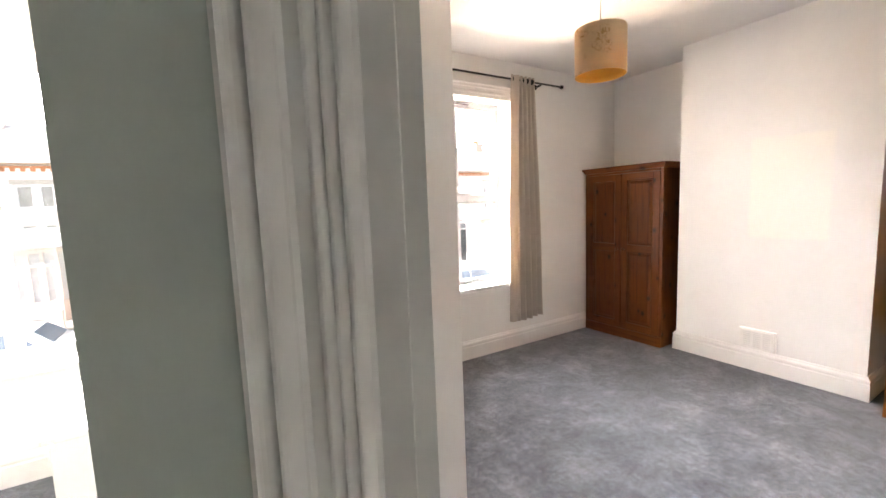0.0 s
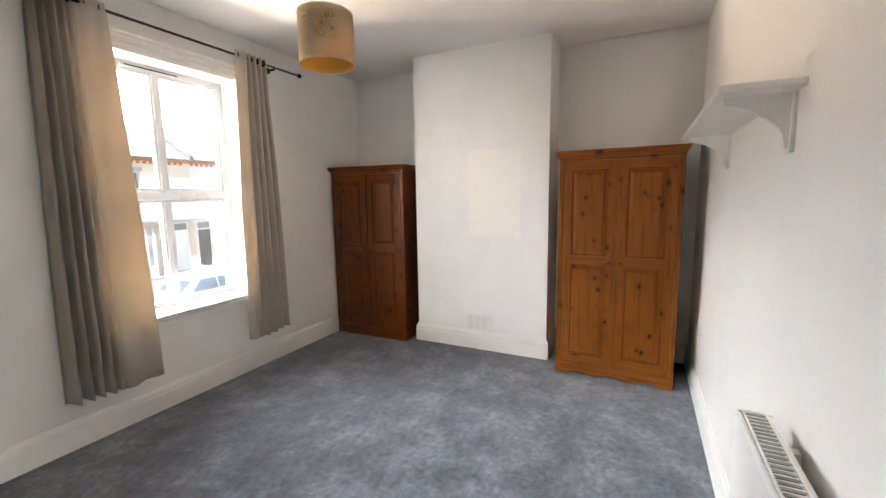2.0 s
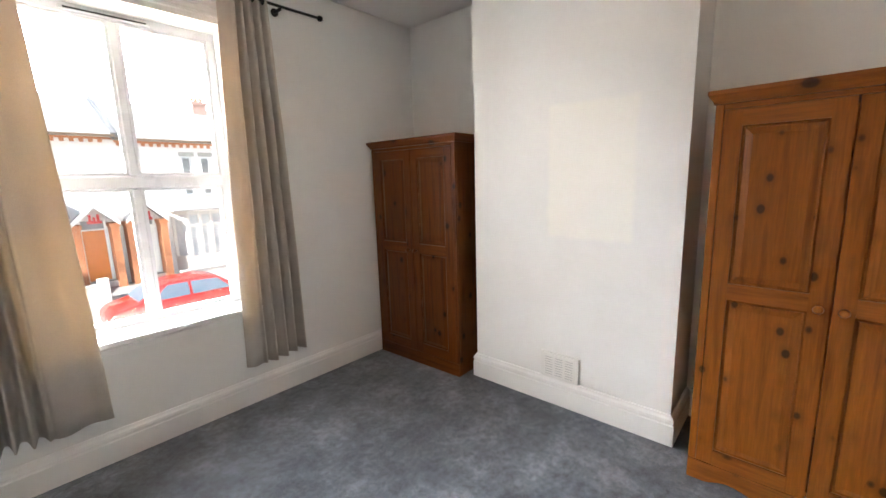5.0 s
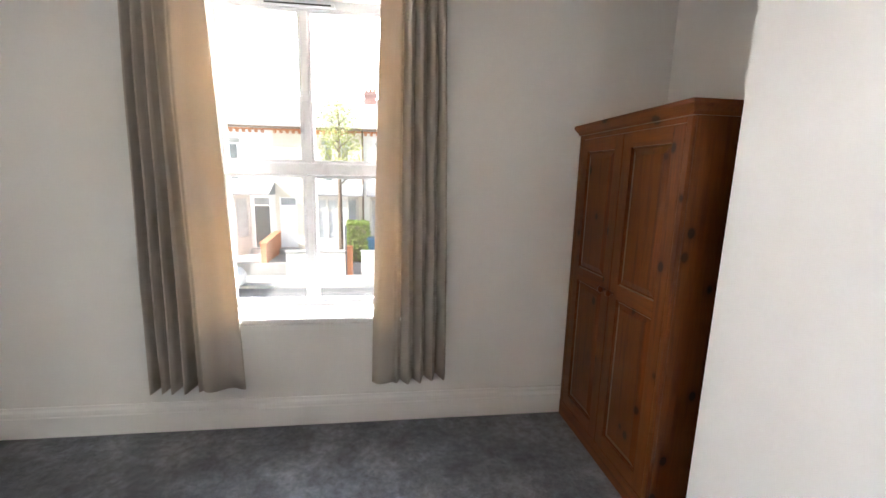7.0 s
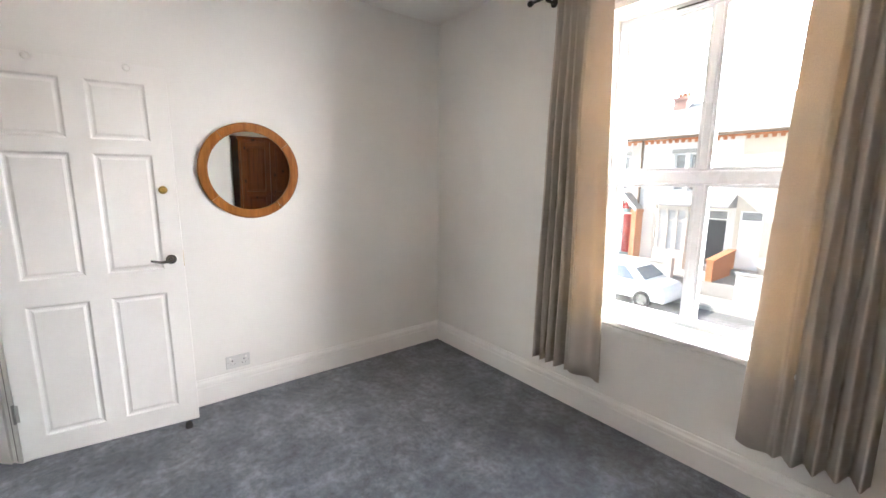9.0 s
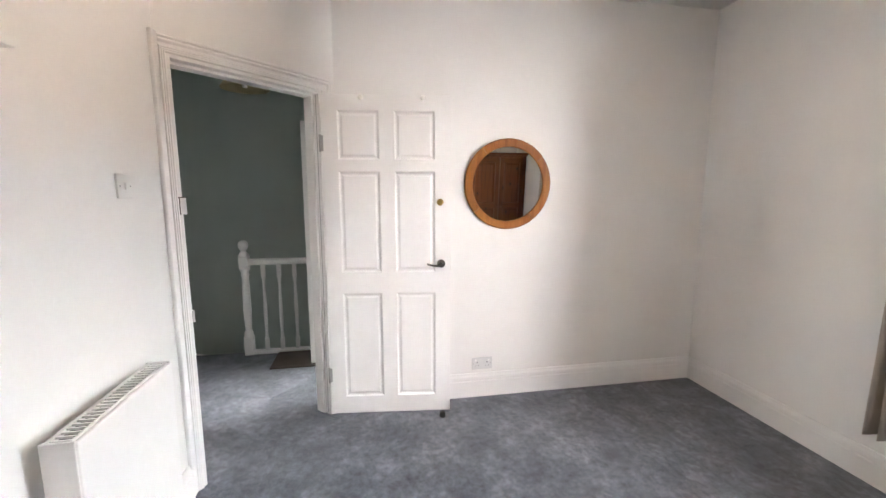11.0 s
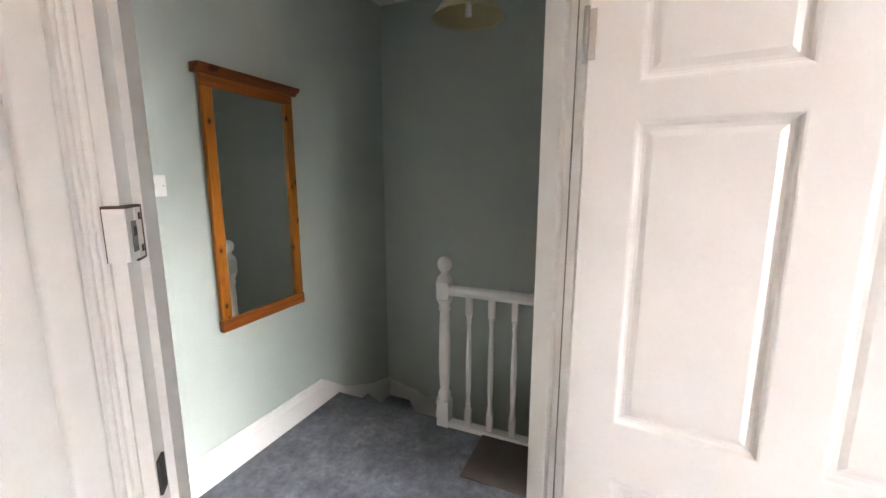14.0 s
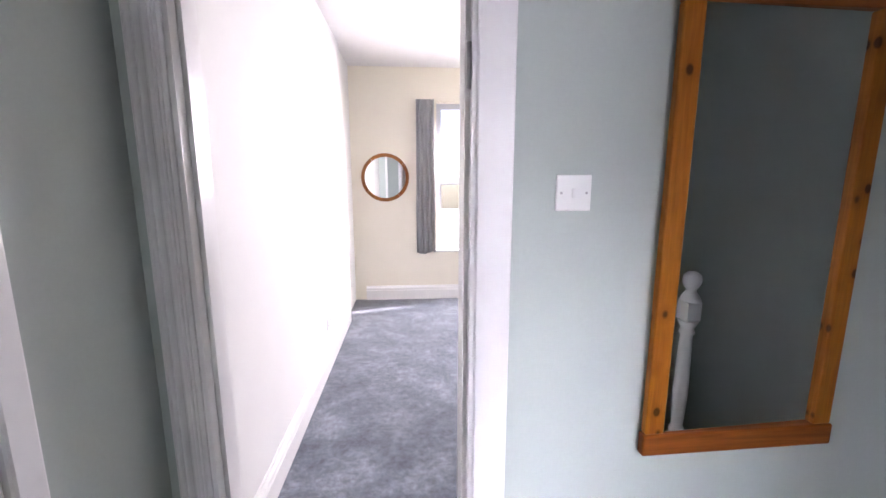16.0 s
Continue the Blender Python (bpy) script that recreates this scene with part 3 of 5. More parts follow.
# ---- curtains and rod ----
def curtain(name, x0, x1, top0, top1, y, z0, z1, waves, material, label, amp=0.035, phase=0.0, flat=0):
    """A hanging cloth with pleats, narrower at the top; a real thin solid. flat: the share of the width that is drawn out smooth, negative at the low x side."""
    bm = bmesh.new()
    nx, nz = waves * 20, 30
    grid = []
    for j in range(nz + 1):
        k = j / nz
        a, b = top0 + (x0 - top0) * (1 - k) ** 0.8, top1 + (x1 - top1) * (1 - k) ** 0.8
        row = []
        for i in range(nx + 1):
            u = i / nx
            e = u if flat > 0 else 1 - u
            if flat:
                share = abs(flat)
                gather = min(1.0, max(0.0, (e - (1 - share)) / 0.12))
                turn = 2 * math.pi * waves * min(e / (1 - share), 1.25) + phase + 0.5 * math.sin(2.2 * k + 4 * e)
            else:
                gather, turn = 0.0, 2 * math.pi * waves * (u + 0.014 * math.sin(5 * u + 3.1 * k + phase)) + phase
            fold = 0.86 * math.sin(turn) + 0.22 * math.sin(2 * turn + 1.1 + 1.6 * k + phase)
            deep = amp * (0.8 + 0.4 * (1 - k)) * (1 + 0.3 * math.sin(3.7 * u + phase * 2 + 1.3 * k))
            pleat = deep * fold
            top_wave = 0.5 * amp * k ** 4 * math.sin(14 * e + phase)
            smooth_part = -0.018 + top_wave + 0.010 * math.sin(9 * e + 1.5 * k + phase) + 0.014 * (1 - k) * math.sin(17 * e + phase)
            yy = y + pleat * (1 - gather) + smooth_part * gather + 0.012 * noise.noise(Vector((u * 4, k * 3, phase)))
            xx = a + (b - a) * u + 0.006 * noise.noise(Vector((u * 6, k * 5, phase + 7)))
            row.append(bm.verts.new((xx, yy, z0 + (z1 - z0) * k + (0.012 * math.sin(6 * u + phase) if j == 0 else 0))))
        grid.append(row)
    back = [[bm.verts.new(v.co + Vector((0, 0.004, 0))) for v in row] for row in grid]
    for j in range(nz):
        for i in range(nx):
            bm.faces.new((grid[j][i], grid[j][i + 1], grid[j + 1][i + 1], grid[j + 1][i])).smooth = True
            bm.faces.new((back[j + 1][i], back[j + 1][i + 1], back[j][i + 1], back[j][i])).smooth = True
    for i in range(nx):
        bm.faces.new((back[0][i], back[0][i + 1], grid[0][i + 1], grid[0][i]))
        bm.faces.new((grid[nz][i], grid[nz][i + 1], back[nz][i + 1], back[nz][i]))
    for j in range(nz):
        bm.faces.new((grid[j][0], grid[j + 1][0], back[j + 1][0], back[j][0]))
        bm.faces.new((grid[j + 1][nx], grid[j][nx], back[j][nx], back[j + 1][nx]))
    ob = part(name, bm, material)
    return tagged(ob, label, "curtain")


ROD_Y, ROD_Z = 3.05, 2.50
curtain("curtain", 1.40, 1.89, 1.46, 1.80, ROD_Y, 0.285, ROD_Z + 0.035, 4, CURTAIN, "taupe eyelet curtain hanging open beside the sunlit window", 0.046, 0.4, 0.55)
curtain("curtain", 2.55, 2.97, 2.62, 2.92, ROD_Y, 0.285, ROD_Z + 0.035, 4, CURTAIN, "taupe eyelet curtain hanging open towards the wardrobe corner", 0.031, 2.2, -0.36)
rod = thing("curtain_rod", "black metal curtain pole with ball ends over the window", "curtain pole")
bm = bmesh.new()
lathe(bm, [(0.0085, 0), (0.0085, 2.02)], (1.25, ROD_Y, ROD_Z), 12, Matrix.Rotation(radians(90), 3, 'Y'))
part("pole", bm, BLACK, rod)
for xe in (1.24, 3.28):
    bm = bmesh.new()
    lathe(bm, [(0.009, -0.02), (0.017, -0.012), (0.019, 0), (0.015, 0.012), (0.005, 0.018)], (xe, ROD_Y, ROD_Z), 14, Matrix.Rotation(radians(90), 3, 'Y'))
    part("finial", bm, BLACK, rod)
for xe in (1.36, 3.0):
    bm = boxes((xe - 0.007, xe + 0.007, ROD_Y, 3.13, ROD_Z - 0.022, ROD_Z - 0.009))
    lathe(bm, [(0.024, 0), (0.024, 0.008)], (xe, 3.122, ROD_Z - 0.015), 14, Matrix.Rotation(radians(-90), 3, 'X'))
    part("bracket", bm, BLACK, rod)
for i in range(5):
    for a, b in ((1.46, 1.80), (2.62, 2.92)):
        bm = bmesh.new()
        lathe(bm, [(0.019, -0.004), (0.024, 0.0), (0.019, 0.004)], (a + (b - a) * (i + 0.5) / 5, ROD_Y, ROD_Z), 14, Matrix.Rotation(radians(90), 3, 'Y'))
        part("eyelet_ring", bm, BLACK, rod)
curtain("curtain", 0.25, 0.47, 0.26, 0.465, -4.98, 0.58, 2.32, 4, GREYCURT, "grey gathered curtain beside the back room window", 0.025, 0.8)


# ---- wardrobes ----
def knob_at(parent, x, y, z, material, r=0.017):
    bm = bmesh.new()
    lathe(bm, [(0.006, 0), (0.006, 0.012), (r * 0.8, 0.018), (r, 0.026), (r * 0.8, 0.034), (0.004, 0.037)], (x, y, z), 14, Matrix.Rotation(radians(-90), 3, 'Y'))
    return part("knob", bm, material, parent)


def panel_relief(y0, y1, z0, z1, x, material, parent):
    """A fielded panel with a raised middle, on a door that looks towards -x."""
    bm = bmesh.new()
    rings = []
    for inset, dx in ((0, 0.008), (0.006, 0.003), (0.012, 0.008), (0.036, -0.001), (0.038, -0.0015)):
        rings.append([bm.verts.new((x + dx, y, z)) for y, z in ((y0 + inset, z0 + inset), (y0 + inset, z1 - inset), (y1 - inset, z1 - inset), (y1 - inset, z0 + inset))])
    for a, b in zip(rings, rings[1:]):
        for i in range(4):
            bm.faces.new((a[i], a[(i + 1) % 4], b[(i + 1) % 4], b[i]))
    bm.faces.new(rings[-1])
    bmesh.ops.recalc_face_normals(bm, faces=bm.faces[:])
    if bm.faces[-1].normal.x > 0:
        bmesh.ops.reverse_faces(bm, faces=bm.faces[:])
    return part("panel", bm, material, parent)


def wardrobe(label, m, width, depth, height, up, level, knob_mat, scallop=1.0):
    """Two-door pine wardrobe; its front lies at x = 0 and looks to -x, its foot at the origin, centred on y."""
    w = thing("wardrobe", label, "wardrobe", m)
    h = width / 2
    part("side_panel", boxes((0.02, depth, -h, -h + 0.02, 0.0, height - 0.05)), up, w)
    part("side_panel", boxes((0.02, depth, h - 0.02, h, 0.0, height - 0.05)), up, w)
    part("back_panel", boxes((depth - 0.008, depth, -h + 0.02, h - 0.02, 0.05, height - 0.05)), up, w)
    part("floor_board", boxes((0.03, depth - 0.008, -h + 0.02, h - 0.02, 0.1, 0.118)), level, w)
    bm = bmesh.new()
    prof = [(0, 0), (-0.006, 0.0), (-0.009, 0.012), (-0.015, 0.02), (-0.023, 0.032), (-0.026, 0.036), (-0.026, 0.052), (0, 0.052)]
    sweep(bm, prof, (0, -h, height - 0.052), (0, h, height - 0.052), (1, 0, 0), (0, 0, 1), -1, -1)
    sweep(bm, prof, (0, -h, height - 0.052), (depth, -h, height - 0.052), (0, 1, 0), (0, 0, 1), -1, 0)
    sweep(bm, prof, (0, h, height - 0.052), (depth, h, height - 0.052), (0, -1, 0), (0, 0, 1), -1, 0)
    box(bm, 0.0, depth, -h, h, height - 0.05, height - 0.004)
    part("cornice", bm, level, w)
    # plinth with a scalloped lower edge
    bm = bmesh.new()
    n = 40
    pts = []
    for i in range(n + 1):
        u = -h + width * i / n
        v = abs(u) / h
        drop = 0.0 if v > 0.86 else 0.028 * (0.5 + 0.5 * math.cos(math.pi * max(0.0, (v - 0.62) / 0.24))) if v > 0.62 else 0.028 + 0.012 * math.cos(v * math.pi / 0.62 * 2.0) - 0.012
        pts.append((u, drop * scallop))
    lo0, hi0 = [bm.verts.new((0, u, d)) for u, d in pts], [bm.verts.new((0, u, 0.095)) for u, d in pts]
    lo1, hi1 = [bm.verts.new((0.02, u, d)) for u, d in pts], [bm.verts.new((0.02, u, 0.095)) for u, d in pts]
    for i in range(n):
        bm.faces.new((lo0[i], hi0[i], hi0[i + 1], lo0[i + 1]))
        bm.faces.new((lo1[i], lo1[i + 1], hi1[i + 1], hi1[i]))
        bm.faces.new((lo0[i], lo0[i + 1], lo1[i + 1], lo1[i]))
        bm.faces.new((hi0[i], hi1[i], hi1[i + 1], hi0[i + 1]))
    for i in (0, n):
        bm.faces.new((lo0[i], lo1[i], hi1[i], hi0[i]))
    bmesh.ops.recalc_face_normals(bm, faces=bm.faces[:])
    part("plinth", bm, level, w)
    part("stile", soft_box(0.0, 0.02, -h, -h + 0.03, 0.097, height - 0.053, 0.003), up, w)
    part("stile", soft_box(0.0, 0.02, h - 0.03, h, 0.097, height - 0.053, 0.003), up, w)
    part("top_rail", soft_box(0.0, 0.02, -h + 0.03, h - 0.03, height - 0.075, height - 0.053, 0.003), level, w)
    z0, z1, split = 0.1, height - 0.077, 0.915
    for a, b, side in ((-h + 0.032, -0.003, 1), (0.003, h - 0.032, -1)):
        s = 0.062
        d = part("door", boxes((0.001, 0.019, a, a + s, z0, z1)), up, w)
        part("door_stile", boxes((0.001, 0.019, b - s, b, z0, z1)), up, d)
        for za, zb in ((z0, z0 + 0.07), (split - 0.035, split + 0.035), (z1 - 0.065, z1)):
            part("rail", boxes((0.0, 0.02, a + s, b - s, za, zb)), level, d)
        panel_relief(a + s, b - s, z0 + 0.07, split - 0.035, 0.002, up, d)
        panel_relief(a + s, b - s, split + 0.035, z1 - 0.065, 0.002, up, d)
        knob_at(d, 0.0, b - 0.032 if side > 0 else a + 0.032, 0.9, knob_mat)
    return w


wardrobe("honey pine two-door wardrobe with knotty panels in the alcove", pose(3.618, 0.402, 0, 0, 0, -1.8), 0.83, 0.52, 1.735, PINE, PINE_H, PINE)
wardrobe("dark-stained pine two-door wardrobe beside the window", pose(3.70, 2.685, 0, 0, 0, 1.5), 0.83, 0.48, 1.715, DARKPINE, DARKPINE_H, DARKPINE, 0.0)


# ---- doors ----
def door_leaf(name, label, m, width, height, kind="structure", thick=0.04):
    """Six-panel door; hinge edge at the origin, leaf along +y, its two faces looking to +x and -x."""
    d = new(name)
    d.matrix_basis = m
    tagged(d, label, "door", "", kind)
    f = lambda k: width * k
    cols = ((f(0.12), f(0.445)), (f(0.555), f(0.88)))
    rows = ((height * 0.055, height * 0.40), (height * 0.465, height * 0.777), (height * 0.81, height * 0.955))
    bm = bmesh.new()
    xs = [0, cols[0][0], cols[0][1], cols[1][0], cols[1][1], width]
    zs = [0, rows[0][0], rows[0][1], rows[1][0], rows[1][1], rows[2][0], rows[2][1], height]
    for i in range(5):
        for j in range(7):
            if not (i in (1, 3) and j in (1, 3, 5)):
                box(bm, -thick, 0, xs[i], xs[i + 1], zs[j], zs[j + 1])
    bmesh.ops.remove_doubles(bm, verts=bm.verts[:], dist=0.0001)
    part("leaf", bm, GLOSS, d)
    for a, b in cols:
        for lo, hi in rows:
            bm = bmesh.new()
            for face, sgn in ((0, 1), (-thick, -1)):
                rings = []
                for inset, dx in ((0, 0.0), (0.004, -0.001), (0.009, -0.008), (0.014, -0.0105), (0.021, -0.0105), (0.032, -0.006)):
                    rings.append([bm.verts.new((face + sgn * dx, y, z)) for y, z in ((a + inset, lo + inset), (b - inset, lo + inset), (b - inset, hi - inset), (a + inset, hi - inset))])
                for p, q in zip(rings, rings[1:]):
                    for k in range(4):
                        bm.faces.new((p[k], p[(k + 1) % 4], q[(k + 1) % 4], q[k])[::sgn])
                bm.faces.new(rings[-1][::sgn])
            part("panel", bm, GLOSS, d)
    return d


def lever(parent, y, z, face, sgn, back, plate_h=0.0, metal=STEEL):
    """Lever handle on a rose or plate; back: the way the lever points along y."""
    bm = bmesh.new()
    t = Matrix.Rotation(radians(90 * sgn), 3, 'Y')
    if plate_h:
        b2 = soft_box(face if sgn > 0 else face - 0.008, face + 0.008 if sgn > 0 else face, y - 0.021, y + 0.021, z - plate_h / 2, z + plate_h / 2, 0.004)
        h = part("door_handle", b2, STEEL, parent, "satin metal lever handle on a plate")
    else:
        lathe(bm, [(0.026, 0), (0.026, 0.006), (0.022, 0.011), (0.01, 0.013)], (face, y, z), 18, t)
        h = part("door_handle", bm, metal, parent, "dark bronze lever handle")
    bm = bmesh.new()
    lathe(bm, [(0.0085, 0.008), (0.0085, 0.05), (0.006, 0.053)], (face, y, z), 12, t)
    prev = None
    for i in range(9):
        k = i / 8
        c = Vector((face + sgn * (0.046 - 0.006 * math.sin(k * 3.0)), y + back * 0.09 * k, z - 0.008 * math.sin(k * math.pi * 1.2)))
        rad = 0.0085 - 0.003 * k
        ring = [bm.verts.new(c + Vector((rad * 0.8 * math.cos(a), 0, rad * math.sin(a)))) for a in [2 * math.pi * q / 8 for q in range(8)]]
        if prev:
            for q in range(8):
                bm.faces.new((prev[q], prev[(q + 1) % 8], ring[(q + 1) % 8], ring[q])).smooth = True
        else:
            bm.faces.new(ring)
        prev = ring
    bm.faces.new(prev)
    bmesh.ops.recalc_face_normals(bm, faces=bm.faces[:])
    part("lever", bm, metal, h)
    return h


ang = -math.degrees(math.atan2(0.385 - 0.30, 1.20 - 0.445))
d1 = door_leaf("door_1", "open white six-panel bedroom door with a lever handle", pose(0.300, 0.442, 0.012, 0, 0, ang), 0.762, 1.981)
lever(d1, 0.705, 0.975, 0.0, 1, -1, 0.0, BRONZE)
lever(d1, 0.705, 0.975, -0.04, -1, -1, 0.0, BRONZE)
bm = bmesh.new()
lathe(bm, [(0.021, 0), (0.021, 0.006), (0.013, 0.01), (0.017, 0.024), (0.010, 0.031)], (0, 0.70, 1.355), 16, Matrix.Rotation(radians(90), 3, 'Y'))
part("night_latch", bm, BRASS, d1, "small brass latch knob")
for zh in (0.26, 1.70):
    bm = boxes((-0.002, 0.003, -0.012, 0.012, zh - 0.045, zh + 0.045))
    lathe(bm, [(0.006, zh - 0.05), (0.006, zh + 0.05)], (0.003, -0.006, 0), 10)
    part("hinge", bm, STEEL, d1, "grey metal butt hinge")
for yy in (0.235, 0.60):
    bm = bmesh.new()
    lathe(bm, [(0.017, 0), (0.017, 0.008), (0.012, 0.014), (0.004, 0.016)], (0, yy, 1.963), 16, Matrix.Rotation(radians(90), 3, 'Y'))
    part("hook_pad", bm, PLASTIC, d1, "round white stick-on hook pad")
part("latch_plate", boxes((-0.03, -0.01, 0.762, 0.7635, 0.93, 1.02)), BRASS, d1)
bm = bmesh.new()
lathe(bm, [(0.018, 0), (0.02, 0.006), (0.016, 0.03), (0.012, 0.034)], (0.44, 1.14, 0.0), 16)
tagged(part("door_stop", bm, RUBBER), "small black rubber door stop on the carpet", "door stop")

# keeps on the strike side of the corner doorway
def jamb_slab(bm, s0, s1, n0, n1, z0, z1):
    prism(bm, [diag(s0, n0), diag(s1, n0), diag(s1, n1), diag(s0, n1)], z0, z1)


def latch_keep():
    """A painted rim-latch box on the face of the architrave that wraps round into the opening."""
    z0, z1, s0, s1, deep, front = 1.33, 1.403, 0.6605, 0.686, 0.475, 0.534
    bm = bmesh.new()
    jamb_slab(bm, s0, s1, 0.5, front, z0, z1)
    jamb_slab(bm, s0 - 0.001, 0.6701, deep, 0.4999, z0, z1)
    k = tagged(part("latch_keep", bm, GLOSS), "white-painted rim latch keep with chipped brown edges on the door frame", "lock keep")
    for sizes in ((s0 - 0.001, s1 + 0.001, deep, front + 0.0008, z1, z1 + 0.0035), (s0 - 0.0018, s0 + 0.002, deep - 0.004, deep, z0 - 0.003, z1 + 0.003),
                  (s0 - 0.001, s0 + 0.002, deep, deep + 0.03, z0 - 0.0035, z0), (s1, s1 + 0.0012, 0.53, front, z0, z1)):
        bm = bmesh.new()
        jamb_slab(bm, *sizes)
        part("worn_edge", bm, CHIP, k, "brown chipped paint edge")
    bm = bmesh.new()
    jamb_slab(bm, s0 - 0.0022, s0 - 0.0011, 0.502, 0.52, z0 + 0.012, z1 - 0.018)
    r = part("latch_recess", bm, OLDSTEEL, k, "dull grey latch recess")
    bm = bmesh.new()
    jamb_slab(bm, s0 - 0.003, s0 - 0.0023, 0.504, 0.516, z0 + 0.034, z0 + 0.047)
    part("latch_hole", bm, DARKGREY, r)
    for z in (z0 + 0.013, z1 - 0.013):
        bm = bmesh.new()
        jamb_slab(bm, s0 - 0.0025, s0 - 0.0011, 0.481, 0.488, z - 0.005, z + 0.005)
        part("screw", bm, CHIP, k)


latch_keep()
bm = bmesh.new()
jamb_slab(bm, 0.6655, 0.6701, 0.485, 0.512, 0.952, 1.01)
tagged(part("strike_plate", bm, DARKGREY), "dark metal strike plate let into the door frame", "strike plate")

bm = bmesh.new()
jamb_slab(bm, 0.6605, 0.6701, 0.482, 0.522, 0.83, 0.885)
tagged(part("latch_keep", bm, GLOSS), "small white-painted lock keep low on the door frame", "lock keep")

d2 = door_leaf("door_2", "white six-panel front room door standing open on the landing", pose(-0.53, 0.965, 0.012, 0, 0, 176.3), 0.765, 1.96)
lever(d2, 0.705, 1.0, 0.0, 1, -1, 0.14)
lever(d2, 0.705, 1.0, -0.04, -1, -1, 0.14)
d3 = door_leaf("door_3", "white six-panel back room door folded open", pose(BX0 + 0.028, -1.315, 0.012, 0, 0, 97), 0.68, 1.975)
for zh in (0.26, 1.70):
    bm = bmesh.new()
    lathe(bm, [(0.006, zh - 0.05), (0.006, zh + 0.05)], (BX0 + 0.03, -1.2, 0), 10)
    tagged(part("hinge", bm, STEEL), "grey metal hinge knuckle on the back room door frame", "hinge")
bm = boxes((BX1 - 0.0275, BX1 - 0.0252, -1.262, -1.225, 1.29, 1.36))
tagged(part("strike_plate", bm, STEEL), "small dark metal strike plate in the back room door frame", "strike plate")
cup = thing("cupboard_door", "white-painted flush cupboard door at the landing end", "cupboard")
part("leaf", soft_box(1.12, 1.14, -0.80, -0.30, 0.01, 2.0, 0.003), GLOSS, cup)
part("frame", soft_box(1.112, 1.14, -0.86, -0.806, 0.0, 2.06, 0.006), GLOSS, cup)


# ---- fittings on the bedroom walls ----
def switch(name, label, m, gang=1):
    """A flush plate on a wall; local z looks out of the wall, y is up."""
    s = thing(name, label, "light switch" if gang == 1 else "socket", m)
    w = 0.043 if gang == 1 else 0.073
    part("plate", soft_box(-w, w, -0.043, 0.043, 0, 0.009, 0.003, 2), PLASTIC if gang == 1 else OLDPLASTIC, s)
    if gang == 1:
        part("rocker", soft_box(-0.006, 0.006, -0.012, 0.012, 0.009, 0.014, 0.002), PLASTIC, s)
    else:
        for cx in (-0.035, 0.035):
            part("rocker", soft_box(cx - 0.006 + 0.012 * (1 if cx > 0 else -1), cx + 0.006 + 0.012 * (1 if cx > 0 else -1), 0.018, 0.032, 0.009, 0.013, 0.002), PLASTIC, s)
            part("pin_holes", boxes((cx - 0.003, cx + 0.003, 0.004, 0.013, 0.009, 0.0095), (cx - 0.014, cx - 0.008, -0.017, -0.013, 0.009, 0.0095), (cx + 0.008, cx + 0.014, -0.017, -0.013, 0.009, 0.0095)), DARKGREY, s, "dark plug holes")
    for cx in (-w + 0.012, w - 0.012):
        bm = bmesh.new()
        lathe(bm, [(0.0035, 0.0089), (0.0035, 0.0097)], (cx, 0, 0), 8)
        part("screw", bm, STEEL, s)
    return s


switch("light_switch", "white plastic single light switch on the bedroom wall", pose(1.198, -0.15, 1.45, 90, 0, 180))
switch("light_switch", "white plastic single light switch on the sage landing wall", pose(0.14, -1.19, 1.415, 90, 0, 180))
switch("double_socket", "white plastic double socket above the skirting board", pose(0.21, 1.462, 0.238, 90, 0, 90), 2)
switch("double_socket", "white plastic double socket low on the back room wall", pose(1.18, -3.3, 0.35, 90, 0, -90), 2)

v = thing("air_vent", "white plastic slotted air vent low on the chimney breast", "vent")
part("body", soft_box(3.806, 3.825, 1.43, 1.675, 0.172, 0.335, 0.004), PLASTIC, v)
part("face_plate", soft_box(3.801, 3.8058, 1.444, 1.661, 0.184, 0.323, 0.002), PLASTIC, v)
# grey bars laid on the plate give the slots' shade by colour
slot_mesh = mesh_of("slot", boxes((-0.0012, 0.0008, -0.024, 0.024, -0.0018, 0.0018)), SHADOWGREY)
for i in range(8):
    for k in range(3):
        s = new("slot", slot_mesh)
        s.parent = v
        s.matrix_basis = pose(3.801, 1.487 + 0.0655 * k, 0.198 + i * 0.0158)

rm = thing("round_mirror", "round mirror in a wide pine ring on the bedroom wall", "mirror", pose(0.214, 1.62, 1.478, 92.5, 0, 90))


def ring_mirror(parent, r, w, depth):
    prof = [(r - w, 0.0), (r, 0.0), (r, depth * 0.7), (r - 0.008, depth), (r - w + 0.008, depth), (r - w, depth * 0.8)]
    for k in range(4):
        bm = bmesh.new()
        seg = 16
        rings = []
        for i in range(seg + 1):
            a = math.radians(38) + 2 * math.pi * (k + 0.004 + 0.992 * i / seg) / 4
            rings.append([bm.verts.new((p * math.cos(a), p * math.sin(a), q)) for p, q in prof])
        for p, q in zip(rings, rings[1:]):
            for j in range(6):
                bm.faces.new((p[j], p[(j + 1) % 6], q[(j + 1) % 6], q[j]))
        bm.faces.new(rings[0]); bm.faces.new(rings[-1][::-1])
        bmesh.ops.recalc_face_normals(bm, faces=bm.faces[:])
        part("ring_segment", bm, RINGPINE, parent)
    bm = bmesh.new()
    lathe(bm, [(r - w + 0.004, 0.004), (r - w + 0.004, depth * 0.5)], (0, 0, 0), 48)
    part("mirror_glass", bm, MIRROR, parent, "silvered mirror glass")


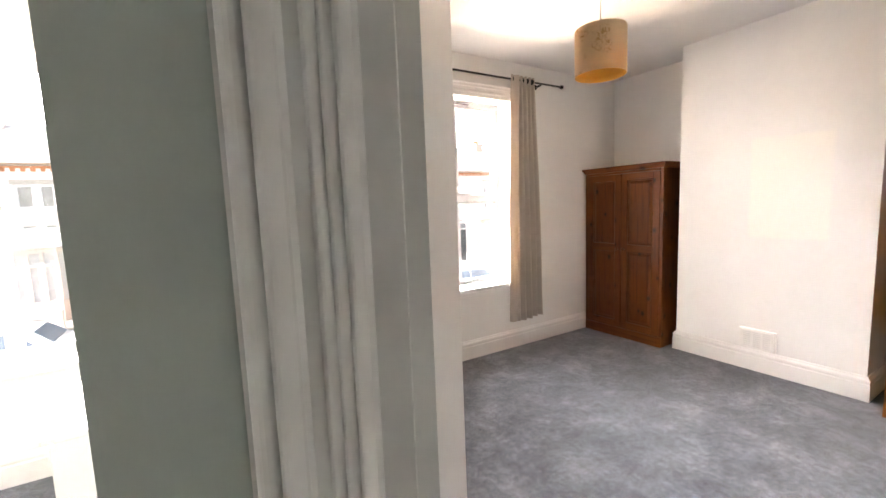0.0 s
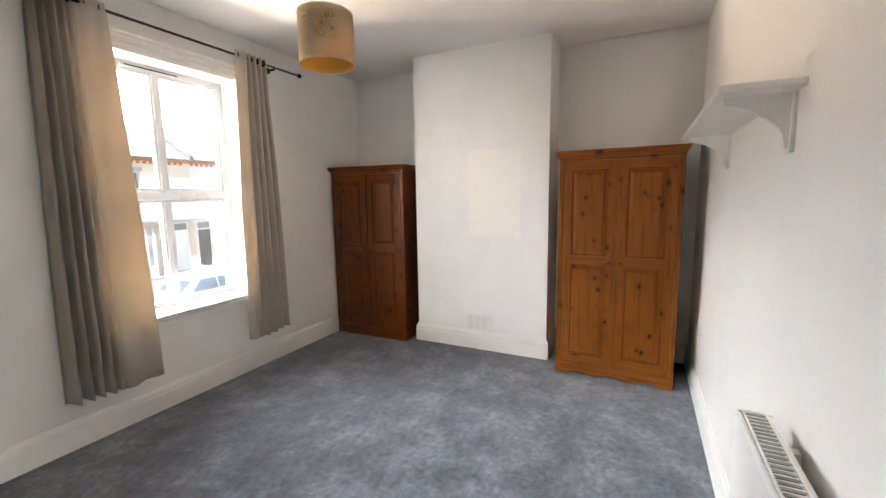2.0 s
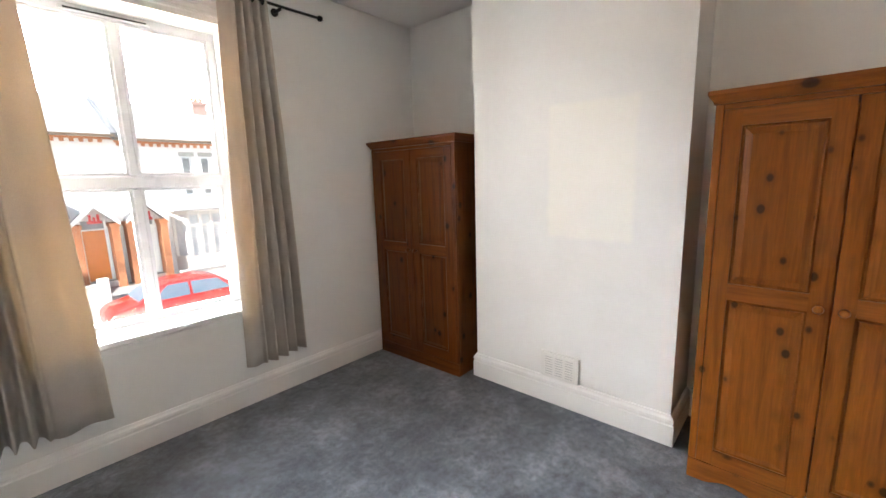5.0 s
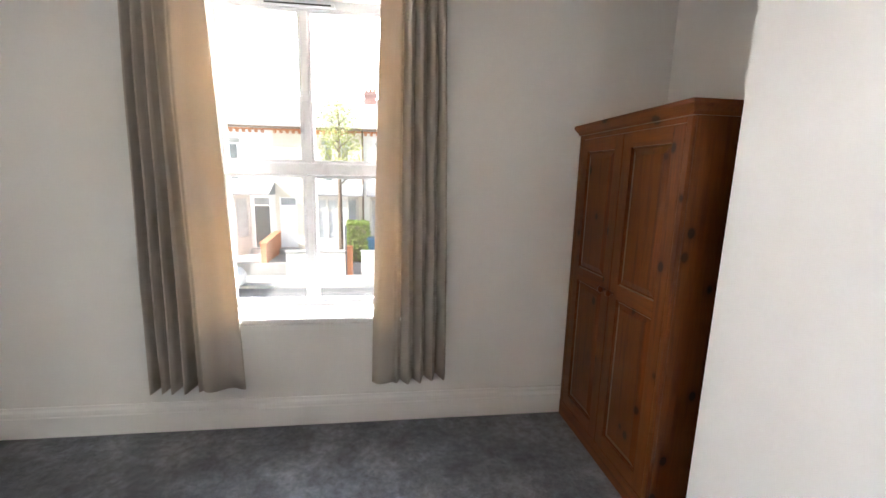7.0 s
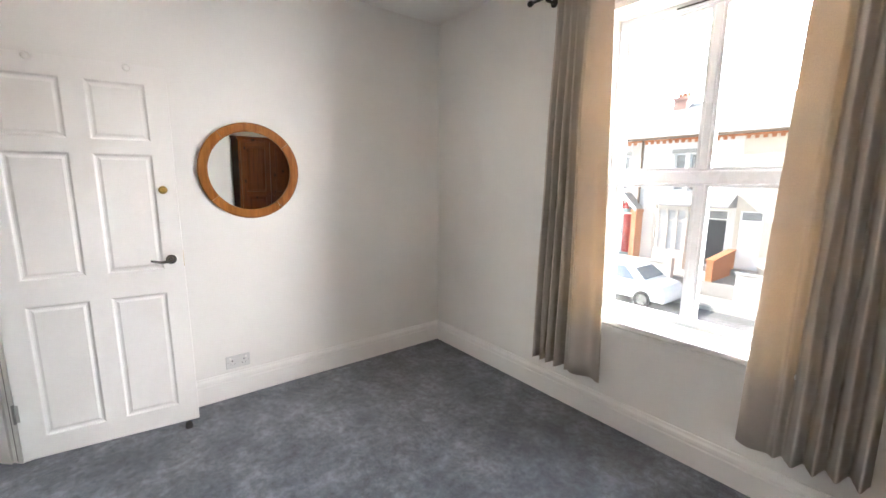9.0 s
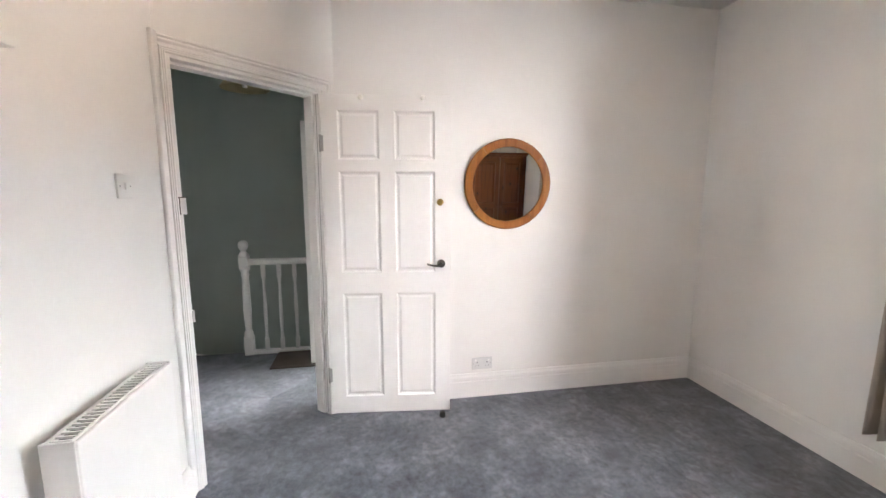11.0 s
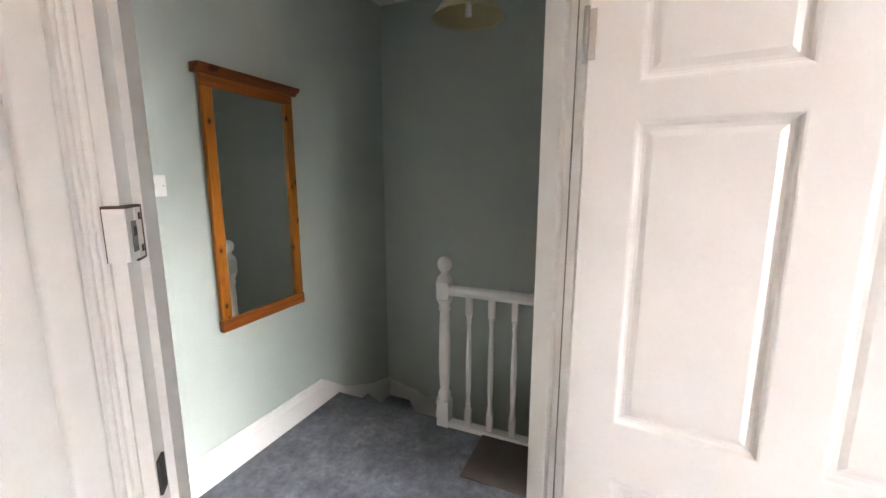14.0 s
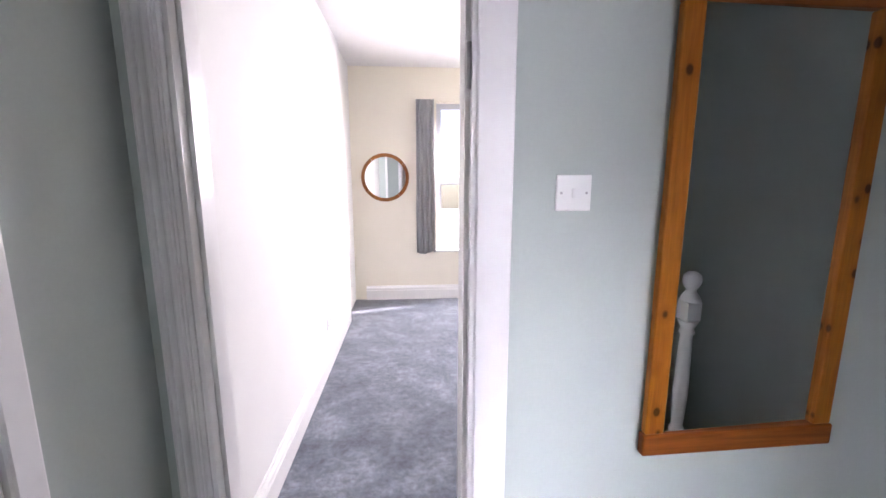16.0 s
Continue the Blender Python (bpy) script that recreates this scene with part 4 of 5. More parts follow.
ring_mirror(rm, 0.2973, 0.055, 0.024)
bmr = thing("round_mirror", "small round mirror in a thin pine ring on the cream wall", "mirror", pose(0.825, -5.05, 1.46, 90, 0, 180))
ring_mirror(bmr, 0.275, 0.04, 0.022)

# wall shelf on two scrolled brackets
sh = thing("wall_shelf", "white-painted wooden wall shelf on two scrolled brackets", "shelf")
part("board", soft_box(1.875, 3.096, -0.15, 0.055, 1.703, 1.726, 0.004), GLOSS, sh)
for xb in (1.965, 2.96):
    bm = bmesh.new()
    pts = [(-0.15, 1.703), (0.03, 1.703), (0.03, 1.69)]
    for i in range(9):
        a = math.pi / 2 * i / 8
        pts.append((0.025 - 0.15 * math.sin(a), 1.565 + 0.115 * math.cos(a) - 0.012 * math.sin(2 * a)))
    pts += [(-0.13, 1.545), (-0.15, 1.545)]
    lo, hi = [bm.verts.new((xb - 0.011, y, z)) for y, z in pts], [bm.verts.new((xb + 0.011, y, z)) for y, z in pts]
    bm.faces.new(lo); bm.faces.new(hi[::-1])
    for i in range(len(pts)):
        bm.faces.new((lo[i], hi[i], hi[(i + 1) % len(pts)], lo[(i + 1) % len(pts)]))
    bmesh.ops.recalc_face_normals(bm, faces=bm.faces[:])
    b = part("bracket", bm, GLOSS, sh)
    part("back_strip", soft_box(xb - 0.02, xb + 0.02, -0.15, -0.138, 1.53, 1.703, 0.003), GLOSS, b)

# radiator
def radiator(label, m, length, height, depth=0.085):
    """Panel radiator with a top grille; local x along, back at y = 0, bottom at z = 0."""
    r = thing("radiator", label, "radiator", m)
    part("front_panel", soft_box(0, length, depth - 0.014, depth, 0, height - 0.004, 0.006, 3), METALW, r)
    part("back_panel", soft_box(0, length, depth - 0.085, depth - 0.073, 0, height - 0.004, 0.004), METALW, r)
    part("side_cover", soft_box(-0.003, 0.006, depth - 0.085, depth - 0.004, 0.03, height, 0.003), METALW, r)
    part("side_cover", soft_box(length - 0.006, length + 0.003, depth - 0.085, depth - 0.004, 0.03, height, 0.003), METALW, r)
    part("grille_edge", boxes((0.006, length - 0.006, depth - 0.0725, depth - 0.067, height - 0.012, height), (0.006, length - 0.006, depth - 0.02, depth - 0.0145, height - 0.012, height)), METALW, r)
    me = mesh_of("grille_bar", boxes((-0.0028, 0.0028, depth - 0.0668, depth - 0.0202, -0.006, 0)), METALW)
    n = int(length / 0.0195)
    for i in range(n):
        o = new("grille_bar", me)
        o.parent = r
        o.matrix_basis = pose(0.012 + (length - 0.024) * i / (n - 1), 0, height)
    # solid fin block; its near-black colour stands for shade under the grille
    part("fins", boxes((0.01, length - 0.01, depth - 0.07, depth - 0.016, 0.05, height - 0.016)), DARKGREY, r, "convector fin block, coloured dark for the shade inside")
    for x in (0.08, length - 0.08):
        part("wall_bracket", boxes((x - 0.015, x + 0.015, 0.0, depth - 0.085, 0.05, height - 0.05)), METALW, r)
    return r


radiator("white enamelled panel radiator with a slotted top grille", pose(1.248, -0.15, 0.205), 0.5, 0.605, 0.126)

# pendant lamps
def pendant(label, x, y, z0, z1, r0, r1, outer, inner):
    p = thing("pendant_lamp", label, "ceiling lamp", pose(x, y, H))
    bm = bmesh.new()
    lathe(bm, [(0.045, -0.03), (0.05, -0.012), (0.05, 0.0)], seg=20)
    part("ceiling_rose", bm, PLASTIC, p)
    bm = bmesh.new()
    lathe(bm, [(0.003, z1 - H - 0.06), (0.003, -0.02)], seg=8)
    part("flex", bm, PLASTIC, p)
    bm = bmesh.new()
    lathe(bm, [(0.018, z1 - H - 0.13), (0.02, z1 - H - 0.09), (0.012, z1 - H - 0.05)], seg=14)
    part("lamp_holder", bm, PLASTIC, p)
    for name, dr, mat_ in (("shade", 0.0, outer), ("shade_lining", 0.004, inner)):
        bm = bmesh.new()
        rings = []
        for i in range(9):
            k = i / 8
            rr = r0 + (r1 - r0) * k - dr
            rings.append([bm.verts.new((rr * math.cos(2 * math.pi * q / 40), rr * math.sin(2 * math.pi * q / 40), z0 + (z1 - z0) * k - H)) for q in range(40)])
        for a, b in zip(rings, rings[1:]):
            for q in range(40):
                bm.faces.new((a[q], a[(q + 1) % 40], b[(q + 1) % 40], b[q])).smooth = True
        bmesh.ops.solidify(bm, geom=bm.faces[:], thickness=0.0015)
        part(name, bm, mat_, p)
    bm = bmesh.new()
    for k in range(3):
        box(bm, 0.012, r1 - 0.006, -0.0015, 0.0015, z1 - H - 0.02, z1 - H - 0.017, pose(0, 0, 0, 0, 0, 120 * k))
    part("spider", bm, STEEL, p)
    return p


PEND = (2.087, 1.686)
lamp1 = pendant("cream drum lampshade with a lacy vine print on a plain flex", PEND[0], PEND[1], 2.075, 2.318, 0.134, 0.134, SHADE, SHADE_IN)
lamp2 = pendant("pale paper lampshade hanging over the stairs", -1.11, -0.332, 2.317, 2.46, 0.20, 0.10, PAPER, PAPER)
lamp3 = pendant("cream lampshade in the back room", -0.1, -3.6, 2.2, 2.4, 0.16, 0.1, PAPER, PAPER)

# ---- landing ----
lm = thing("tall_mirror", "tall mirror in a knotty orange pine frame with a cornice", "mirror", pose(-0.345, -1.184, 0.725, 0, 0, 1.2))
hw = 0.268
part("stile", soft_box(-hw, -hw + 0.052, 0, 0.024, 0.06, 1.11, 0.004), MIRPINE, lm)
part("stile", soft_box(hw - 0.052, hw, 0, 0.024, 0.06, 1.11, 0.004), MIRPINE, lm)
part("top_rail", soft_box(-hw, hw, 0, 0.024, 1.11, 1.165, 0.004), MIRPINE_X, lm)
part("bottom_rail", soft_box(-hw - 0.006, hw + 0.006, 0, 0.028, 0.0, 0.06, 0.005), MIRPINE_X, lm)
bm = bmesh.new()
sweep(bm, [(0, 0), (0.026, 0), (0.034, 0.012), (0.05, 0.024), (0.056, 0.03), (0.056, 0.04), (0, 0.04)], (-hw - 0.03, 0, 1.16), (hw + 0.03, 0, 1.16), (0, 1, 0), (0, 0, 1))
part("cornice", bm, MIRDARK, lm)
glass = part("mirror_glass", boxes((-hw + 0.05, hw - 0.05, 0.0, 0.006, 0.055, 1.115)), MIRROR, lm, "silvered mirror glass")
glass.matrix_basis = pose(0, 0.009, 0, 0, 0, 1.0)

bal = thing("balustrade", "white-painted stair balustrade with turned spindles and newel post", "balustrade")
NX, NY = -0.862, -0.365
bm = boxes((NX - 0.036, NX + 0.036, NY - 0.036, NY + 0.036, 0.0, 0.16))
box(bm, NX - 0.036, NX + 0.036, NY - 0.036, NY + 0.036, 0.78, 0.87)
lathe(bm, [(0.046, 0.16), (0.034, 0.175), (0.038, 0.20), (0.024, 0.225), (0.028, 0.26), (0.034, 0.40), (0.030, 0.62), (0.026, 0.70), (0.036, 0.715), (0.028, 0.735), (0.046, 0.775)], (NX, NY, 0), 20)
lathe(bm, [(0.048, 0.872), (0.04, 0.895), (0.024, 0.918), (0.02, 0.928), (0.03, 0.94), (0.039, 0.958), (0.042, 0.975), (0.037, 0.998), (0.022, 1.013), (0.004, 1.017)], (NX, NY, 0), 20)
part("newel_post", bm, GLOSS, bal, "turned newel post with a ball finial")
bm = bmesh.new()
sweep(bm, [(-0.03, 0), (0.03, 0), (0.032, 0.02), (0.026, 0.042), (0.012, 0.05), (-0.012, 0.05), (-0.026, 0.042), (-0.032, 0.02)], (NX, NY + 0.036, 0.805), (NX, 0.97, 0.805), (1, 0, 0), (0, 0, 1))
part("handrail", bm, GLOSS, bal)
part("base_rail", soft_box(NX - 0.03, NX + 0.03, NY + 0.036, 0.97, 0.0, 0.03, 0.004), GLOSS, bal)
bm = boxes((-0.016, 0.016, -0.016, 0.016, 0.03, 0.13), (-0.016, 0.016, -0.016, 0.016, 0.70, 0.805))
lathe(bm, [(0.02, 0.13), (0.012, 0.145), (0.016, 0.16), (0.011, 0.18), (0.015, 0.30), (0.016, 0.40), (0.012, 0.58), (0.01, 0.64), (0.016, 0.655), (0.011, 0.67), (0.02, 0.70)], (0, 0, 0), 14)
spindle = mesh_of("spindle", bm, GLOSS)
for i in range(9):
    o = new("spindle", spindle)
    o.parent = bal
    o.matrix_basis = pose(NX, NY + 0.148 + i * 0.13, 0)

st = thing("staircase", "carpeted winder stairs going down behind the balustrade", "stairs")
# three winder treads about the newel, then straight steps down to the north
piv = (NX, NY)
fan = [(-0.90, -1.19), (-1.24, -1.19), (-1.57, -1.0), (-1.57, -0.62), (-1.57, -0.36)]
for k, (a, b) in enumerate(zip(fan, fan[1:])):
    bm = bmesh.new()
    pts = [piv, a, b] if k != 1 else [piv, a, (-1.57, -1.19), b]
    prism(bm, pts, -0.18 * (k + 1) - 0.3, -0.18 * (k + 1))
    part("tread", bm, CARPET, st)
for k in range(6):
    part("tread", boxes((-1.57, -0.9, -0.36 + 0.22 * k, -0.36 + 0.22 * (k + 1) + 0.02, -0.18 * (5 + k) - 0.3, -0.18 * (5 + k))), CARPET, st)
# sloping white string along the stairwell wall
bm = bmesh.new()
STRING = [(0, -0.3), (0.02, -0.3), (0.02, 0.045), (0.016, 0.05), (0, 0.05)]
for p, q in (((-0.75, 0.118), (-0.986, -0.05)), ((-0.986, -0.05), (-1.323, -0.194)), ((-1.323, -0.194), (-1.57, -0.257))):
    sweep(bm, STRING, (p[0], -1.19, p[1]), (q[0], -1.19, q[1]), (0, 1, 0), (0, 0, 1))
for p, q in (((-1.19, -0.262), (-0.926, -0.32)), ((-0.926, -0.32), (-0.705, -0.428)), ((-0.705, -0.428), (0.3, -1.25))):
    sweep(bm, STRING, (-1.57, p[0], p[1]), (-1.57, q[0], q[1]), (1, 0, 0), (0, 0, 1))
part("string_board", bm, GLOSS, st, "white-painted string board along the wall")
tagged(part("mat", soft_box(-0.865, -0.485, -0.12, 0.30, 0.0, 0.012, 0.004), MAT), "small brown threshold mat on the landing carpet", "mat")

# ---- front room ----
ch = thing("chest_of_drawers", "white chest of drawers with round knobs beside the wall", "chest of drawers")
part("body", boxes((-0.28, 0.03, 1.68, 2.42, 0.0, 0.78)), GLOSS, ch)
part("top", soft_box(-0.305, 0.04, 1.66, 2.44, 0.78, 0.80, 0.005), GLOSS, ch)
for i in range(3):
    dr = part("drawer", soft_box(-0.298, -0.281, 1.70, 2.40, 0.06 + i * 0.24, 0.28 + i * 0.24, 0.004), GLOSS, ch)
    for yy in (1.83, 2.27):
        knob_at(dr, -0.298, yy, 0.19 + i * 0.24, PLASTIC, 0.02)

# ---- the street ----
G = -2.95
YF, YW = 20.8, 18.2
shell("ground", boxes((-120, 120, 3.45, 78, G - 0.3, G)), TARMAC, "pale worn tarmac street and ground", "road")
shell("pavement_far", boxes((-50, 50, 16.75, YW, G, G + 0.12)), PAVING, "pale paving in front of the opposite houses", "pavement")
shell("pavement_near", boxes((-50, 50, 4.6, 6.4, G, G + 0.12)), PAVING, "pale paving below the window", "pavement")
shell("kerb", boxes((-50, 50, 16.6, 16.75, G, G + 0.12), (-50, 50, 6.4, 6.55, G, G + 0.12)), KERB, "grey kerb stones", "kerb")
GARDEN = -2.35
shell("ground_gardens", boxes((-50, 50, YW + 0.22, YF + 0.1, G, GARDEN)), PAVING, "paved front gardens raised behind low walls", "ground")


def sash_window(parent, a, b, lo, hi, y, lintel):
    """A tall sash in a facade opening, with its sill and lintel."""
    f0, f1 = y + 0.1, y + 0.17
    mid = (lo + hi) / 2
    wi = part("window", boxes((a, a + 0.06, f0, f1, lo, hi), (b - 0.06, b, f0, f1, lo, hi), (a + 0.06, b - 0.06, f0, f1, lo, lo + 0.07),
                              (a + 0.06, b - 0.06, f0, f1, hi - 0.07, hi), (a + 0.06, b - 0.06, f0, f1, mid - 0.03, mid + 0.03)), UPVC, parent)
    part("pane", boxes((a + 0.05, b - 0.05, f1, f1 + 0.02, lo + 0.05, hi - 0.05)), DARKGLASS, wi)
    part("sill", soft_box(a - 0.08, b + 0.08, y - 0.07, y + 0.1, lo - 0.1, lo, 0.015), KERB, wi)
    part("lintel", soft_box(a - 0.1, b + 0.1, y - 0.03, y + 0.02, hi, hi + 0.18, 0.01), lintel, wi)


def gable_porch(parent, x, z_eave, z_apex, half):
    """A small pitched canopy over a door, with white bargeboards and a red finial comb, on two brick piers."""
    y0, y1 = YF - 0.75, YF
    bm = bmesh.new()
    for s in (-1, 1):
        vs = [bm.verts.new((x + s * u, y, z)) for y in (y0, y1) for u, z in ((0, z_apex), (half, z_eave), (half, z_eave - 0.08), (0, z_apex - 0.08))]
        for f in ((0, 1, 2, 3), (4, 7, 6, 5), (0, 4, 5, 1), (1, 5, 6, 2), (2, 6, 7, 3), (3, 7, 4, 0)):
            bm.faces.new([vs[i] for i in f])
    bmesh.ops.recalc_face_normals(bm, faces=bm.faces[:])
    p = part("porch_roof", bm, SLATE, parent)
    bm = bmesh.new()
    for s in (-1, 1):
        vs = [bm.verts.new((x + s * u, y, z)) for y in (y0 - 0.06, y0 - 0.01) for u, z in ((0, z_apex + 0.03), (half + 0.06, z_eave), (half + 0.06, z_eave - 0.17), (0, z_apex - 0.16))]
        for f in ((0, 1, 2, 3), (4, 7, 6, 5), (0, 4, 5, 1), (1, 5, 6, 2), (2, 6, 7, 3), (3, 7, 4, 0)):
            bm.faces.new([vs[i] for i in f])
    bmesh.ops.recalc_face_normals(bm, faces=bm.faces[:])
    part("bargeboard", bm, GLOSS, p, "white painted bargeboards")
    bm = bmesh.new()
    for k in range(3):
        box(bm, x - 0.16 + 0.12 * k, x - 0.08 + 0.12 * k, y0 + 0.2, y0 + 0.28, z_eave + 0.02, z_eave + 0.16 + 0.1 * (k % 2 == 0))
    box(bm, x - 0.22, x + 0.22, y0 + 0.2, y0 + 0.28, z_eave - 0.08, z_eave + 0.02)
    part("comb", bm, CARRED, p, "red painted ornament under the gable")
    for s in (-1, 1):
        part("pier", boxes((x + s * (half - 0.08) - 0.12, x + s * (half - 0.08) + 0.12, y0 + 0.1, YF, GARDEN, z_eave - 0.25),
                           (x + s * (half - 0.08) - 0.16, x + s * (half - 0.08) + 0.16, y0 + 0.06, YF, z_eave - 0.25, z_eave - 0.1)), ORANGE, p, "orange brick pier")


def house(label, x0, w, wallmat, doormat, door_at, windows, bay, porch, stack, drop=0.0):
    """A two-storey terraced house across the street; its front lies at YF. Places along x are measured from x0."""
    h = thing("terraced_house", label, "house", group="terrace across the street")
    y0, y1, top = YF, YF + 7.4, 3.5 - drop
    opens = [(x0 + a, x0 + b, 1.05, 2.72) for a, b in windows]
    door = (x0 + door_at - 0.4, x0 + door_at + 0.4, -2.1, 0.3)
    bm = bmesh.new()
    box(bm, x0, x0 + w, y0 + 0.25, y1, G, top)
    cuts = sorted({x0, x0 + w, *[v for o in opens for v in o[:2]]})
    for a, b in zip(cuts, cuts[1:]):
        if any(o[0] == a for o in opens):
            box(bm, a, b, y0, y0 + 0.25, 0.3, 1.05); box(bm, a, b, y0, y0 + 0.25, 2.72, top)
        else:
            box(bm, a, b, y0, y0 + 0.25, 0.3, top)
    box(bm, x0, door[0], y0, y0 + 0.25, G, 0.3); box(bm, door[1], x0 + w, y0, y0 + 0.25, G, 0.3)
    box(bm, door[0], door[1], y0, y0 + 0.25, G, -2.1)
    part("wall", bm, wallmat, h)
    for o in opens:
        sash_window(h, *o, y0, KERB)
    d = part("door", soft_box(door[0] + 0.06, door[1] - 0.06, y0 + 0.1, y0 + 0.16, -2.1, -0.14, 0.008), doormat, h)
    for a, b, lo, hi in ((-0.25, -0.04, -1.9, -1.15), (0.04, 0.25, -1.9, -1.15), (-0.25, -0.04, -0.95, -0.3), (0.04, 0.25, -0.95, -0.3)):
        part("panel", soft_box(x0 + door_at + a, x0 + door_at + b, y0 + 0.085, y0 + 0.1, lo, hi, 0.006), doormat, d)
    part("door_frame", boxes((door[0], door[0] + 0.06, y0 + 0.06, y0 + 0.18, -2.1, 0.3), (door[1] - 0.06, door[1], y0 + 0.06, y0 + 0.18, -2.1, 0.3),
                             (door[0] + 0.06, door[1] - 0.06, y0 + 0.06, y0 + 0.18, -0.14, -0.08), (door[0] + 0.06, door[1] - 0.06, y0 + 0.06, y0 + 0.18, 0.24, 0.3)), GLOSS, h)
    part("fanlight", boxes((door[0] + 0.06, door[1] - 0.06, y0 + 0.12, y0 + 0.15, -0.08, 0.24)), DARKGLASS, h)
    part("doorstep", soft_box(door[0] - 0.1, door[1] + 0.1, y0 - 0.35, y0, GARDEN, -2.12, 0.02), KERB, h)
    if porch:
        gable_porch(h, x0 + door_at, 0.24, 0.92, 0.64)
    if bay:
        a, b = x0 + bay[0], x0 + bay[1]
        outline = [(a, y0), (a + 0.42, y0 - 0.7), (b - 0.42, y0 - 0.7), (b, y0)]
        bm = bmesh.new()
        prism(bm, outline, G, -1.55)
        prism(bm, outline, 0.22, 0.45)
        n = 3
        for i in range(n + 1):
            px = a + 0.45 + (b - a - 0.9) * i / n
            box(bm, px - 0.05, px + 0.05, y0 - 0.69, y0 - 0.58, -1.55, 0.22)
        box(bm, a + 0.45, b - 0.45, y0 - 0.68, y0 - 0.6, -0.28, -0.2)
        for px in (a + 0.05, b - 0.05):
            box(bm, px - 0.06, px + 0.06, y0 - 0.12, y0, -1.55, 0.22)
        q = part("bay", bm, RENDERED, h)
        bm = bmesh.new()
        prism(bm, [(a + 0.06, y0), (a + 0.44, y0 - 0.62), (b - 0.44, y0 - 0.62), (b - 0.06, y0)], -1.54, 0.21)
        part("pane", bm, NETGLASS, q, "pale netted bay window panes")
        right = x0 + w if not porch else b + 0.1
        bm = bmesh.new()
        sweep(bm, [(0, 0.98), (-0.95, 0.5), (-0.95, 0.42), (0, 0.42)], (a - 0.1, y0, 0), (max(right, b + 0.1), y0, 0), (0, 1, 0), (0, 0, 1))
        part("bay_roof", bm, SLATE, q)
    bm = bmesh.new()
    ridge, ym = top + 1.95, (y0 + y1) / 2
    sweep(bm, [(y0 - 0.3, top - 0.02), (ym, ridge), (y1 + 0.3, top - 0.02), (y1 + 0.3, top - 0.12), (y0 - 0.3, top - 0.12)], (x0, 0, 0), (x0 + w, 0, 0), (0, 1, 0), (0, 0, 1))
    r = part("roof", bm, SLATE, h)
    part("gutter", boxes((x0, x0 + w, y0 - 0.4, y0 - 0.3, top - 0.12, top - 0.03)), BARK, r, "dark brown gutter")
    part("eaves_course", boxes((x0, x0 + w, y0 - 0.06, y0, top - 0.2, top - 0.12)), ORANGE, h, "orange brick course below the eaves")
    bm = bmesh.new()
    for k in range(int(w / 0.27)):
        box(bm, x0 + 0.06 + 0.27 * k, x0 + 0.19 + 0.27 * k, y0 - 0.07, y0, top - 0.32, top - 0.2)
    part("dentil_course", bm, ORANGE, h, "row of orange brick dentils")
    if not stack:
        part("downpipe", boxes((x0 + w - 0.06, x0 + w + 0.02, y0 - 0.09, y0 - 0.01, GARDEN, top - 0.12)), BARK, h)
    if stack:
        c = part("chimney_stack", boxes((x0 - 0.12, x0 + 0.5, ym - 0.75, ym + 0.1, ridge - 1.3, ridge + 0.1), (x0 - 0.18, x0 + 0.56, ym - 0.81, ym + 0.16, ridge + 0.1, ridge + 0.25)), CHIMBRICK, h)
        for k in range(3):
            bm = bmesh.new()
            lathe(bm, [(0.1, 0), (0.09, 0.2), (0.11, 0.26)], (x0 + 0.2 * k, ym - 0.3, ridge + 0.25), 10)
            part("chimney_pot", bm, ORANGE, c)
    elif drop:
        bm = bmesh.new()
        sweep(bm, [(y0 - 0.3, top - 0.12), (y0 - 0.3, top + 0.14), (ym, ridge + 0.16), (ym, ridge)], (x0 - 0.11, 0, 0), (x0 + 0.11, 0, 0), (0, 1, 0), (0, 0, 1))
        part("party_parapet", bm, DARKSLATE, h, "dark parapet between the roofs")
    return h


PITCH = 4.05
for i in range(-7, 9):
    x = 1.3 + PITCH * i
    even = i % 2 == 0
    wallmat = PALERENDER if i in (-2, 0, 1, 3, -5) else (CREAMRENDER if i % 3 else RENDERED)
    doormat = {0: ORANGEDOOR, 1: GLOSS, -2: DARKPAINT, -1: GLOSS, -3: CARRED}.get(i, GLOSS if i % 3 else DARKPAINT)
    wins = [(1.42, 1.92), (2.06, 2.5)] if i == -2 else [(0.65, 1.03), (1.45, 1.8)] if even else [(PITCH - 1.8, PITCH - 1.4), (PITCH - 1.05, PITCH - 0.65)]
    look_of = "white-rendered" if wallmat is PALERENDER else "cream-rendered"
    door_word = {ORANGEDOOR: "an orange", GLOSS: "a white", DARKPAINT: "a black", CARRED: "a red"}[doormat]
    house(look_of + " terraced house with slate roof and " + door_word + " door", x, PITCH, wallmat, doormat, 3.0 if i == 0 else PITCH - 0.45 if i == -3 else PITCH - 0.65 if even else 0.55,
          wins, (0.8, 2.9) if i == -2 else (0.3, 2.2) if even else (0.4, 2.4) if i == -3 else (1.55, PITCH - 0.25), i in (0, 1, -3, 4, 5), even, 0.1 if i > 0 else 0.0)
